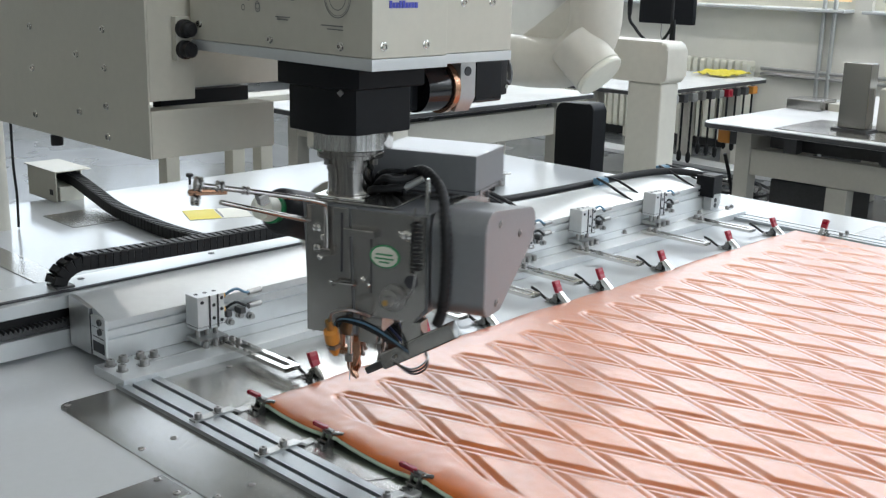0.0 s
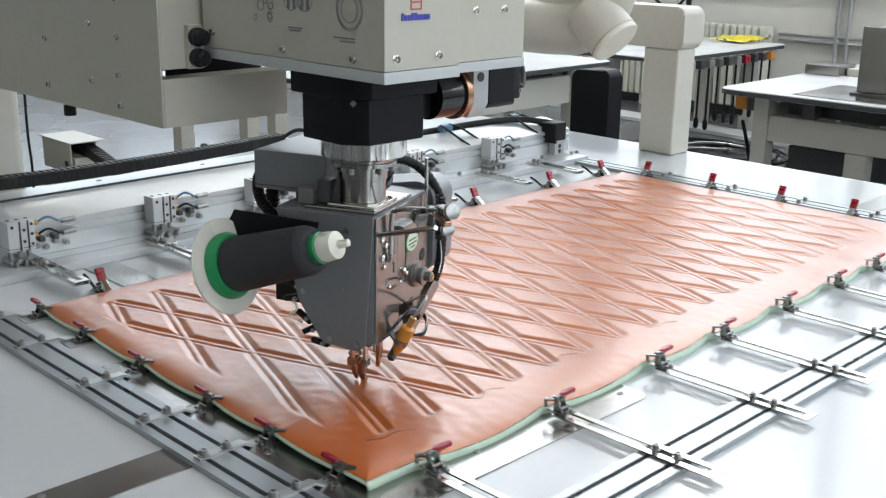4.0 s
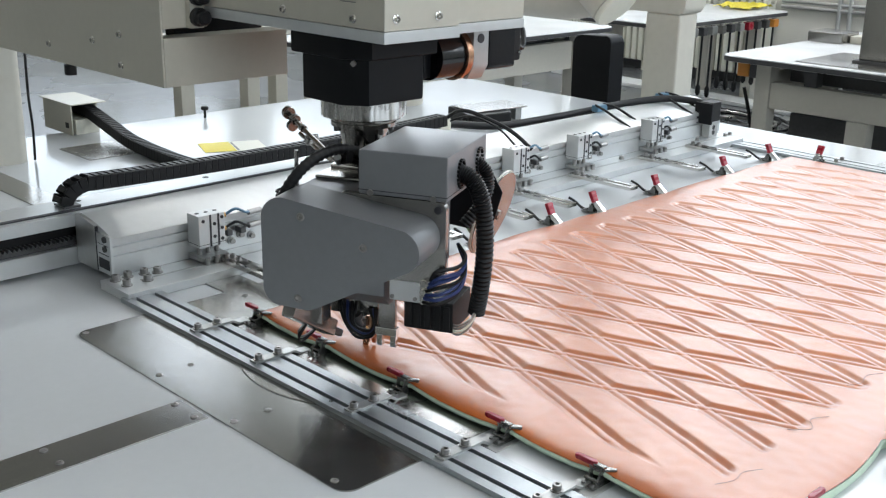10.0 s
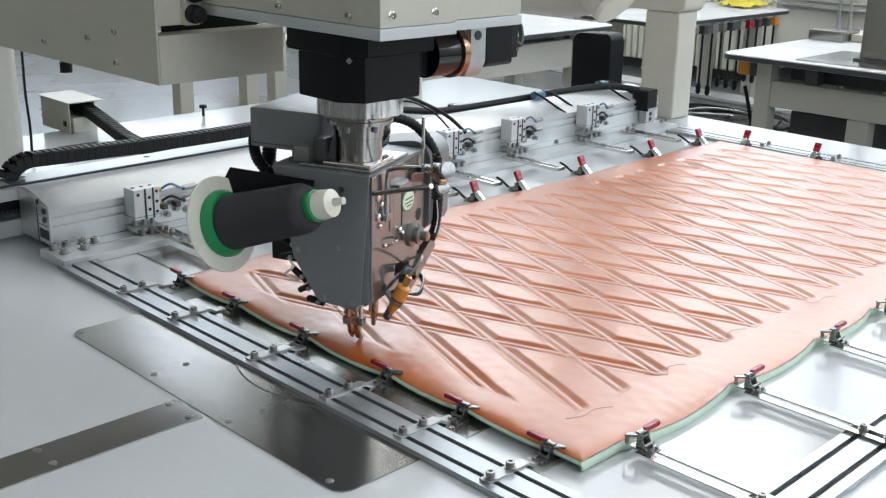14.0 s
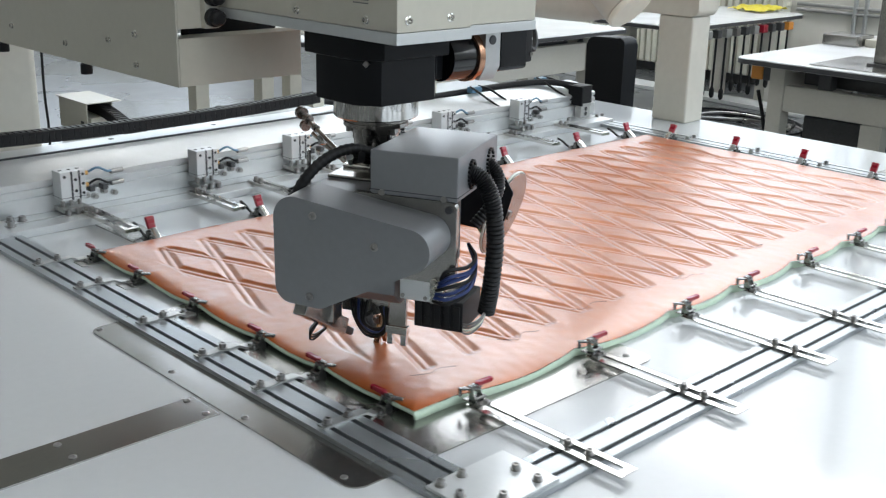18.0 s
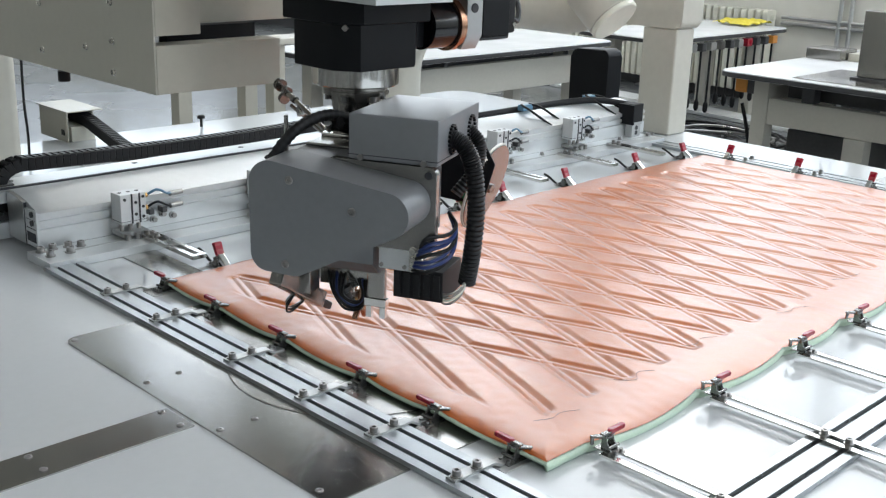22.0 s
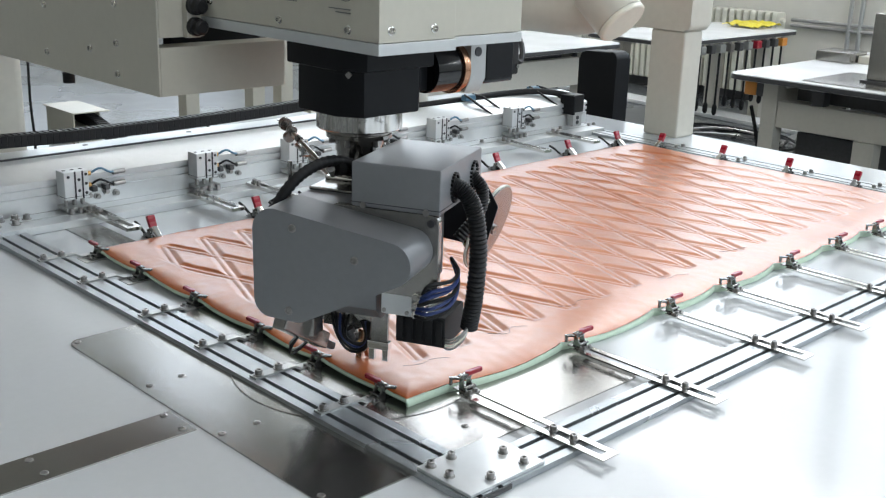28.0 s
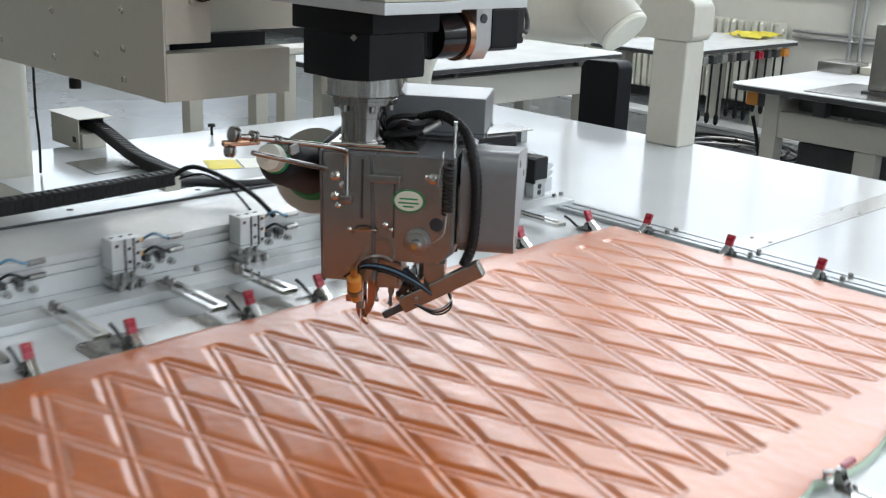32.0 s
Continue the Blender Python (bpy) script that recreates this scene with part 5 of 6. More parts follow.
    part("tension_core", rod(B(), (0.105, -0.083, 0.198), (0.105, -0.081, 0.198), 0.005, seg=12), M_BRASS, h)
    for x, z, r in ((0.128, 0.305, 0.009), (0.118, 0.307, 0.005), (-0.035, 0.3, 0.008), (-0.035, 0.266, 0.007), (-0.022, 0.285, 0.006), (0.05, 0.222, 0.005), (-0.01, 0.21, 0.004), (0.1, 0.21, 0.006), (0.06, 0.214, 0.004), (-0.03, 0.25, 0.005)):
        part("face_screw", lathe(B(), [(r, 0), (r, 0.004), (r * 0.5, 0.006), (r * 0.4, 0.006)], 12, pose(x, -0.0485, z, 90, 0, 0)), M_CHROME, h)
    part("check_spring", rod(B(), (0.136, -0.053, 0.295), (0.143, -0.053, 0.352), 0.0022, seg=8), M_CHROME, h)
    for y, z in ((0.002, 0.314), (0.115, 0.325), (0.008, 0.2136), (0.085, 0.2), (-0.015, 0.118), (0.035, 0.122)):
        part("side_screw", lathe(B(), [(0.005, 0), (0.005, 0.002), (0.002, 0.002)], 12, pose(-0.0636, y, z, 0, -90, 0)), M_BOLT, h)
    # thread arm: up from the face, then out past the spool
    part("thread_arm", tube(B(), curve([(-0.015, -0.056, 0.262), (-0.015, -0.058, 0.33), (-0.02, -0.07, 0.348), (-0.075, -0.135, 0.368), (-0.145, -0.212, 0.388)], 30), 0.0046, 10), M_CHROMED, h, "bent steel thread arm")
    part("guide_rod", rod(B(), (-0.05, -0.05, 0.31), (-0.132, -0.185, 0.358), 0.0042, seg=10), M_CHROMED, h)
    part("arm_foot", box(B(), -0.025, -0.005, -0.062, -0.0498, 0.256, 0.27, 0.002), M_CHROMED, h)
    m = Vector((-0.6, -0.75, 0.2)).to_track_quat("Z", "Y").to_matrix().to_4x4()
    for x, y, z, r in ((-0.15, -0.217, 0.391, 0.012), (-0.158, -0.214, 0.365, 0.01), (-0.128, -0.192, 0.385, 0.009), (-0.1, -0.163, 0.376, 0.007)):
        part("thread_guide", lathe(B(), [(r, -0.005), (r, -0.002), (r * 0.5, 0), (r, 0.002), (r, 0.005), (r * 0.4, 0.006)], 16, Matrix.Translation((x, y, z)) @ m), M_BOLT, h)
    part("guide_block", box(B(), -0.006, 0.006, -0.03, 0.03, -0.005, 0.005, 0.003, 2, pose(-0.145, -0.2, 0.376, 0, 0, -50)), M_COPPER, h)
    part("guide_clip", box(B(), -0.011, 0.011, -0.008, 0.008, -0.009, 0.009, 0.002, 2, pose(-0.085, -0.138, 0.36, 20, 0, -38)), M_BOLT, h)
    part("guide_clip", box(B(), 0.02, 0.075, -0.064, -0.0482, 0.295, 0.309, 0.002), M_GREYL, h)
    part("thread_stand", rod(B(), (0.16, -0.045, 0.342), (0.16, -0.045, 0.4), 0.0035, seg=8), M_CHROME, h)
    part("stand_block", box(B(), -0.05, -0.03, 0.07, 0.1, 0.3476, 0.375, 0.003), M_BOLT, h)
    part("stand_block", box(B(), -0.03, 0.0, 0.05, 0.074, 0.3476, 0.388, 0.004), M_DARKM, h)
    part("coiled_lead", tube(B(), [(0.155 + 0.008 * math.cos(q * 0.9), -0.075 + 0.008 * math.sin(q * 0.9), 0.335 - 0.0009 * q) for q in range(90)], 0.0022, 6), M_RUBBER, h, "coiled black lead")
    part("spring_wire", tube(B(), curve([(0.155, -0.075, 0.255), (0.15, -0.08, 0.22), (0.125, -0.085, 0.2)], 10), 0.0014, 5), M_BOLT, h)
    # black strip laid on for the shaded groove
    part("face_groove", box(B(), 0.062, 0.065, -0.0487, -0.0481, 0.2, 0.3), M_SLOT, h, smooth=0)
    part("thread_hook", tube(B(), curve([(-0.005, -0.05, 0.205), (0.0, -0.06, 0.212), (0.012, -0.062, 0.214), (0.03, -0.056, 0.213), (0.035, -0.05, 0.21)], 12), 0.0024, 6), M_CHROMED, h)
    # control box on top
    bx = part("control_box", box(B(), 0.005, 0.195, 0.075, 0.216, 0.352, 0.42, 0.003), M_GREY, h, "grey sheet-metal control box")
    part("box_lid_seam", box(B(), 0.0045, 0.1955, 0.0745, 0.2165, 0.3585, 0.3598), M_SLOT, bx, smooth=0)
    for y in (0.095, 0.195):
        part("box_screw", lathe(B(), [(0.005, 0), (0.005, 0.003), (0.002, 0.003)], 10, pose(0.195, y, 0.3555, 0, 90, 0)), M_BOLT, bx)
    for x in (0.045, 0.135):
        bm = B()
        for q in range(20):
            t = 2 * math.pi * q / 20
            box(bm, x + 0.015 * math.cos(t) - 0.002, x + 0.015 * math.cos(t) + 0.002, 0.2155, 0.22, 0.383 + 0.021 * math.sin(t) - 0.002, 0.383 + 0.021 * math.sin(t) + 0.002)
        part("grommet", bm, M_RUBBER, bx)
    part("corrugated_hose", tube(B(), curve([(0.135, 0.212, 0.385), (0.135, 0.235, 0.375), (0.13, 0.25, 0.34), (0.125, 0.255, 0.28), (0.12, 0.25, 0.21), (0.11, 0.24, 0.155)], 90), 0.0145, 12, 0.16), M_RUBBER, h, "black corrugated cable hose")
    part("corrugated_hose", tube(B(), curve([(0.045, 0.212, 0.383), (0.04, 0.23, 0.36), (0.04, 0.225, 0.32), (0.06, 0.2, 0.28)], 50), 0.011, 12, 0.16), M_RUBBER, h)
    part("corrugated_hose", tube(B(), curve([(0.085, 0.05, 0.385), (0.13, 0.01, 0.4), (0.175, -0.025, 0.378), (0.196, -0.055, 0.325), (0.2, -0.06, 0.265), (0.196, -0.058, 0.2), (0.184, -0.052, 0.165)], 80), 0.0095, 12, 0.16), M_RUBBER, h, "black corrugated hose down the side")
    part("hose_cover", box(B(), 0.1655, 0.178, -0.03, 0.0, 0.19, 0.29, 0.003), M_CREAMP, h, "pale hose cover")
    for q in range(2):
        part("cable", tube(B(), curve([(0.02, 0.04, 0.3475), (0.045 + 0.02 * q, -0.01, 0.365 + 0.02 * q), (0.09, -0.005, 0.372 + 0.012 * q), (0.125, 0.03, 0.385 + 0.006 * q)], 18), 0.0065, 8), M_RUBBER, h)
    part("cable_plug", rod(B(), (0.1, 0.0, 0.372), (0.128, 0.01, 0.388), 0.006, seg=10), M_ALUD, h)
    for q in range(4):
        part("cable", tube(B(), curve([(0.02 + 0.012 * q, 0.055, 0.3475), (0.04 + 0.015 * q, 0.03, 0.385 - 0.01 * q), (0.08, 0.04, 0.39 - 0.006 * q), (0.09 + 0.01 * q, 0.074, 0.375)], 16), 0.004, 7), M_RUBBER, h)
    part("cable_plug", box(B(), 0.07, 0.1, 0.035, 0.055, 0.372, 0.386, 0.003), M_CREAMP, h)
    part("junction_block", box(B(), 0.02, 0.16, 0.06, 0.2, 0.3478, 0.3515, 0.001), M_DARKM, h)
    # belt cover and its mount
    part("mount_plate", prism(B(), rounded([(0.04, 0.225, 0.012), (0.195, 0.225, 0.012), (0.195, 0.333, 0.012), (0.04, 0.333, 0.012)], 4), 0.158, 0.172, "x", 0.001), M_GREYL, h, "grey mounting plate")
    part("mount_block", box(B(), 0.1, 0.1575, 0.106, 0.19, 0.235, 0.335, 0.003), M_DARKM, h)
    for y, z in ((0.195, 0.333), (0.195, 0.226), (0.05, 0.333)):
        part("mount_bolt", lathe(B(), [(0.006, 0), (0.006, 0.003), (0.003, 0.003)], 12, pose(0.172, y, z, 0, 90, 0)), M_SLOT, h)
    outline = rounded([(-0.02, 0.318, 0.034), (-0.025, 0.21, 0.028), (0.02, 0.197, 0.017), (0.165, 0.29, 0.034)], 10)
    cv = part("belt_cover", prism(B(), outline, 0.1725, 0.263, "x", 0.004, 3), M_GREY, h, "large rounded grey belt cover")
    for y, z in ((0.012, 0.326), (0.112, 0.29), (0.005, 0.197)):
        part("cover_screw", lathe(B(), [(0.0065, 0), (0.0065, 0.0014), (0.0052, 0.0022), (0.0036, 0.0022), (0.003, 0.0006)], 12, pose(0.263, y, z, 0, 90, 0)), M_BOLT, cv)
    spool(h)
    # lower parts round the needle
    part("needle_bar", rod(B(), (0, 0, 0.055), (0, 0, 0.118), 0.0045, seg=12), M_CHROME, h)
    part("needle", rod(B(), (0, 0, 0.02), (0, 0, 0.056), 0.0012, seg=8), M_CHROME, h)
    part("needle_clamp", box(B(), -0.007, 0.007, -0.006, 0.006, 0.055, 0.068, 0.001), M_BOLT, h)
    bm = B()
    rod(bm, (-0.022, 0.014, 0.07), (-0.022, 0.014, 0.118), 0.005, seg=10)
    box(bm, -0.028, -0.008, 0.006, 0.022, 0.062, 0.076, 0.001)
    prism(bm, [(-0.022, 0.066), (-0.01, 0.066), (-0.006, 0.04), (0.004, 0.026), (0.012, 0.0225), (0.012, 0.027), (0.004, 0.035), (-0.001, 0.045), (-0.004, 0.072), (-0.022, 0.072)], 0.002, 0.012, "y")
    prism(bm, [(-0.014, 0.114), (0.006, 0.114), (0.004, 0.07), (0.012, 0.042), (0.004, 0.026), (-0.006, 0.04), (-0.01, 0.07)], 0.016, 0.024, "y", 0.0015)
    prism(bm, [(0.016, 0.114), (0.03, 0.114), (0.03, 0.08), (0.022, 0.056), (0.014, 0.05), (0.016, 0.07)], -0.02, -0.012, "y", 0.0015)
    part("presser_foot", bm, M_COPPER, h, "dark bronze presser foot")
    NOZ = Matrix.Translation((0.003, -0.062, 0.098)) @ Vector((0.05, -0.42, 0.9)).to_track_quat("Z", "Y").to_matrix().to_4x4() @ Matrix.Translation((0, 0, -0.055))
    n = part("air_nozzle", lathe(B(), [(0.0075, 0.1), (0.0125, 0.096), (0.0125, 0.073), (0.009, 0.07), (0.011, 0.066), (0.011, 0.06), (0.005, 0.042)], 16, NOZ), M_ORANGE, h, "amber plastic air nozzle")
    f = part("nozzle_fitting", rod(B(), (0, 0, 0.1), (0, 0, 0.118), 0.006, seg=10), M_BRASS, n)
    f.matrix_local = NOZ
    part("nozzle_nut", lathe(B(), [(0.0135, 0.062), (0.0135, 0.07), (0.008, 0.0705)], 6, NOZ), M_BOLT, n)
    part("nozzle_mount", rod(B(), (0.003, -0.062, 0.105), (0.0, -0.046, 0.13), 0.006, seg=8), M_BOLT, n)
    part("nozzle_hose", tube(B(), curve([(0.008, -0.088, 0.155), (0.02, -0.1, 0.175), (0.045, -0.095, 0.182), (0.06, -0.07, 0.17), (0.062, -0.05, 0.16)], 16), 0.0025, 6), M_BOLT, n)
    # thread trimmer arm slanting down to the needle
    m = pose(0.046, -0.026, 0.054, 0, -31, -4)
    part("trimmer_arm", box(B(), 0.04, 0.195, -0.012, 0.012, -0.011, 0.017, 0.003, 2, m), M_GREYL, h, "steel thread trimmer arm")
    part("trimmer_tip", box(B(), 0.0, 0.0445, -0.006, 0.006, -0.0065, 0.0065, 0.003, 2, m), M_DARKM, h)
    part("trimmer_screw", rod(B(), (0.105, -0.048, 0.094), (0.105, -0.036, 0.094), 0.0035, seg=8), M_BOLT, h)
    part("trimmer_bracket", box(B(), 0.115, 0.15, -0.04, -0.01, 0.11, 0.159, 0.002), M_GREYL, h)
    for q in range(4):
        part("air_hose", tube(B(), curve([(-0.02 + 0.007 * q, -0.048, 0.125), (0.015, -0.062 - 0.003 * q, 0.148 + 0.003 * q), (0.06, -0.062, 0.142 + 0.004 * q), (0.11, -0.055, 0.12 + 0.003 * q), (0.135, -0.04, 0.1)], 18), 0.0017, 6), M_BLUEG if q == 2 else M_RUBBER, h)
    for q in range(3):
        part("lower_hose", tube(B(), curve([(0.15, -0.03, 0.12), (0.165, -0.045, 0.1 - 0.006 * q), (0.14, -0.05, 0.08 - 0.004 * q), (0.1, -0.04, 0.085)], 14), 0.0017, 6), M_RUBBER if q else M_BOLT, h)
    bm = B()
    box(bm, 0.0315, 0.075, -0.03, 0.02, 0.105, 0.1575, 0.002)
    box(bm, 0.036, 0.07, -0.04, -0.03, 0.11, 0.135, 0.001)
    part("solenoid_block", bm, M_GREYL, h)
    part("valve_block", box(B(), 0.06, 0.15, 0.132, 0.214, 0.128, 0.178, 0.003), M_RUBBER, h, "black valve block")
    bm = B()
    for q in range(5):
        box(bm, 0.15, 0.154, 0.136 + 0.016 * q, 0.146 + 0.016 * q, 0.134, 0.172, 0.001)
    part("valve_fin", bm, M_RUBBER, h)
    part("cylinder_block", box(B(), 0.11, 0.168, 0.114, 0.166, 0.178, 0.224, 0.003), M_ALU, h, "aluminium valve body")
    bm = B()
    for q in range(3):
        for k in range(2):
            rod(bm, (0.16, 0.173 + 0.012 * k, 0.186 + 0.014 * q), (0.182, 0.175 + 0.012 * k, 0.188 + 0.014 * q), 0.0048, seg=10)
            rod(bm, (0.17, 0.173 + 0.012 * k, 0.187 + 0.014 * q), (0.175, 0.174 + 0.012 * k, 0.1875 + 0.014 * q), 0.0062, seg=6)
    box(bm, 0.112, 0.16, 0.1665, 0.19, 0.18, 0.222, 0.002)
    part("fitting_block", bm, M_CHROME, h, "bright air fittings")
    for y, z in ((0.12, 0.185), (0.158, 0.185), (0.12, 0.217), (0.158, 0.217)):
        part("body_screw", lathe(B(), [(0.0035, 0), (0.0035, 0.002), (0.0015, 0.002)], 8, pose(0.168, y, z, 0, 90, 0)), M_BOLT, h)
    part("support_post", box(B(), 0.09, 0.1, 0.068, 0.098, 0.1, 0.2, 0.002), M_GREYL, h)
    part("brass_knob", lathe(B(), [(0.012, 0), (0.012, 0.01), (0.009, 0.013)], 14, pose(0.1, 0.082, 0.165, 0, 90, 0)), M_BRASS, h, "brass adjusting knob")
    part("hex_screw", lathe(B(), [(0.008, 0), (0.008, 0.006), (0.004, 0.006)], 6, pose(0.1, 0.082, 0.19, 0, 90, 0)), M_BOLT, h)
    part("foot_fork", box(B(), 0.086, 0.1, 0.062, 0.1, 0.086, 0.0995, 0.001), M_CHROME, h)
    for y in (0.064, 0.088):
        part("fork_tine", box(B(), 0.088, 0.098, y, y + 0.01, 0.066, 0.0855, 0.001), M_CHROME, h)
    for q in range(7):
        part("blue_hose", tube(B(), curve([(0.18, 0.175 + 0.002 * q, 0.187 + 0.006 * q), (0.184, 0.198 + 0.003 * (q % 3), 0.186 + 0.009 * q), (0.158, 0.222 + 0.004 * (q % 2), 0.2 + 0.007 * q), (0.13, 0.226, 0.232 + 0.003 * q), (0.105, 0.205, 0.262)], 18), 0.0031, 7), M_NAVY if q % 3 else M_RUBBER, h)
    for q in range(4):
        part("thin_cable", tube(B(), curve([(0.14, 0.2, 0.132 + 0.004 * q), (0.148, 0.222, 0.128 + 0.005 * q), (0.135, 0.238, 0.14 + 0.004 * q), (0.115, 0.242, 0.162)], 14), 0.0019, 6), M_CREAMP if q == 1 else M_BOLT, h)
    for y, z, a in ((0.108, 0.205, 20), (0.112, 0.182, -15), (0.09, 0.15, 35), (0.078, 0.13, -30), (0.06, 0.108, 10)):
        part("thread_clip", box(B(), -0.005, 0.005, -0.017, 0.017, -0.005, 0.005, 0.002, 1, pose(-0.052, y, z, a, 0, 0)), M_RUBBER, h)
        part("clip_screw", rod(B(), (-0.062, y - 0.008, z), (-0.054, y - 0.008, z), 0.004, seg=8), M_BOLT, h)
    part("white_lead", tube(B(), curve([(-0.056, 0.11, 0.18), (-0.06, 0.1, 0.165), (-0.058, 0.115, 0.15), (-0.055, 0.092, 0.14)], 12), 0.0022, 6), M_CREAMP, h)
    for x, y, z, a in ((0.03, -0.012, 0.098, 12), (0.052, 0.012, 0.085, -8), (0.012, 0.03, 0.09, 20), (0.045, 0.04, 0.078, -15)):
        m = pose(x, y, z, a, 0, 0)
        bm = prism(B(), [(-0.012, 0.03), (0.01, 0.03), (0.008, 0.012), (0.002, -0.004), (-0.004, -0.006), (-0.006, 0.01)], -0.004, 0.004, "x", 0.001)
        rod(bm, (0, -0.002, -0.02), (0, -0.001, -0.002), 0.0022, seg=8)
        lathe(bm, [(0.002, -0.026), (0.0038, -0.024), (0.0038, -0.02), (0.002, -0.018)], 8, Matrix.Translation((0, -0.002, 0)))
        bmesh.ops.transform(bm, matrix=m, verts=bm.verts[:])
        part("guide_finger", bm, M_BOLT, h)
    n = part("oil_nozzle", lathe(B(), [(0.003, 0), (0.009, 0.008), (0.011, 0.012), (0.011, 0.02), (0.008, 0.022), (0.008, 0.034), (0.012, 0.036), (0.012, 0.044), (0.006, 0.046)], 12, pose(0.066, 0.028, 0.062, 18, 12, 0)), M_DARKM, h, "dark metal nozzle")
    part("nozzle_nut", lathe(B(), [(0.0125, 0.012), (0.0125, 0.018), (0.009, 0.0185)], 6, pose(0.066, 0.028, 0.062, 18, 12, 0)), M_BRASS, n)
    part("finger_bar", rod(B(), (0.04, -0.02, 0.118), (0.062, 0.06, 0.11), 0.0055, seg=10), M_BOLT, h)
    part("finger_plate", prism(B(), [(-0.03, 0.15), (0.055, 0.15), (0.055, 0.112), (0.02, 0.098), (-0.02, 0.112)], 0.066, 0.07, "x", 0.001), M_GREYL, h, "steel bracket plate")
    for q in range(5):
        part("loop_cable", tube(B(), curve([(0.072, -0.015 + 0.008 * q, 0.13), (0.088 + 0.003 * q, 0.0 + 0.006 * q, 0.1), (0.082, 0.02 + 0.006 * q, 0.068 + 0.004 * q), (0.078, 0.05, 0.075 + 0.006 * q), (0.072, 0.055 - 0.004 * q, 0.12)], 18), 0.0024, 6), M_NAVY if q == 2 else M_RUBBER, h)


head()


# ---- what stands round the machine ----
def surroundings():
    p = thing("support_pillar", "cream cast pillar with a broad rounded head", "pillar", (2.62, 0.53, Z0))
    part("pillar_shaft", box(B(), -0.05, 0.065, -0.064, 0.085, 0, 0.3895, 0.008, 3), M_BEIGE2, p)
    part("pillar_head", prism(B(), rounded([(-0.06, 0.415, 0.025), (0.4, 0.415, 0.025), (0.4, 0.51, 0.03), (-0.055, 0.51, 0.03)], 6), -0.055, 0.075, "x", 0.012), M_BEIGE2, p)
    q = thing("support_pillar", "cream cast pillar rising from the table corner", "pillar", (0.42, 1.41, Z0))
    part("pillar_shaft", prism(B(), rounded([(-0.06, -0.035, 0.03), (0.07, -0.035, 0.03), (0.07, 0.05, 0.03), (-0.06, 0.05, 0.03)], 5), 0, 0.34, "z"), M_BEIGE2, q)
    part("pillar_head", prism(B(), rounded([(-0.4, 0.38, 0.04), (0.06, 0.38, 0.04), (0.06, 0.47, 0.04), (-0.4, 0.47, 0.04)], 6), -0.07, 0.09, "y", 0.015), M_BEIGE2, q)
    part("black_cable", tube(B(), curve([(0.115, -0.06, 0.34), (0.112, -0.062, 0.2), (0.118, -0.058, 0.1), (0.115, -0.06, 0.004)], 20), 0.004, 7), M_RUBBER, q)
    # tubular arm of the machine head beside the pillar
    a = thing("tubular_arm", "cream cast machine arm with an oval end cap", "machine arm", (0, 0, 0))
    part("arm_tube", tube(B(), curve([(2.3, 0.578, Z0 + 1.1), (2.3, 0.578, Z0 + 0.72), (2.3, 0.59, Z0 + 0.57), (2.285, 0.66, Z0 + 0.48), (2.26, 0.78, Z0 + 0.458), (2.2, 1.0, Z0 + 0.46), (2.1, 1.25, Z0 + 0.42), (2.05, 1.37, Z0 + 0.25), (2.05, 1.39, Z0 + 0.001)], 50), 0.092, 28), M_BEIGE2, a)
    part("arm_web", prism(B(), [(0.62, 0.72), (0.98, 0.48), (0.62, 0.46)], 2.24, 2.33, "x", 0.02), M_BEIGE2, a).matrix_local = pose(0, 0, Z0)
    out = Vector((0.065, -0.735, -0.664))
    tilt = Matrix.Translation((2.25, 0.513, 1.286)) @ out.to_track_quat("Z", "Y").to_matrix().to_4x4()
    part("cap_neck", lathe(B(), [(0.09, -0.15), (0.09, -0.012), (0.086, -0.008)], 40, tilt), M_BEIGE2, a)
    part("end_cap", lathe(B(), [(0.086, -0.0075), (0.089, -0.005), (0.089, 0.006), (0.084, 0.011)], 40, tilt), M_CREAMP, a, "pale round end cap")
    # far tables
    ta = far_table("work_table", "white topped work table on a cream steel frame", 5.04, 7.4, -1.2, 1.79, 0.75)
    far_table("work_table", "white work table in front of the radiators", 6.1, 7.98, 2.9, 3.75, 0.75, bare=True)
    far_table("work_table", "white work table with dark folding supports", 3.3, 5.75, 3.08, 4.05, 0.75, dark=True)
    cloth = thing("yellow_cloth", "crumpled yellow cloth on the far table", "cloth", (7.85, 3.3, 0.752))
    bm = B()
    bmesh.ops.create_grid(bm, x_segments=28, y_segments=28, size=0.17)
    for v in bm.verts:
        n = noise.noise(v.co * 9)
        v.co.z = 0.012 + 0.045 * abs(n) + 0.014 * noise.noise(v.co * 34)
        v.co.x *= 1.25 + 0.35 * noise.noise((v.co.y * 5, 1, 1))
    part("cloth_folds", bm, M_YELLOW, cloth)
    # machine on the near right table
    g = thing("machine_head_unit", "grey sewing unit standing on the work table", "sewing unit", (5.42, 0.98, 0.75))
    part("grey_column", box(B(), -0.05, 0.05, -0.085, 0.085, 0.02, 0.4, 0.006), M_GREYL, g)
    part("unit_foot", box(B(), -0.08, 0.08, -0.11, 0.11, 0, 0.0195, 0.004), M_DARKM, g)
    part("unit_body", box(B(), 0.06, 0.5, -0.5, -0.095, 0.0065, 0.26, 0.02), M_BEIGE2, g)
    part("yellow_label", box(B(), 0.055, 0.0598, -0.3, -0.2, 0.1, 0.2), M_YELLOW, g, smooth=0)
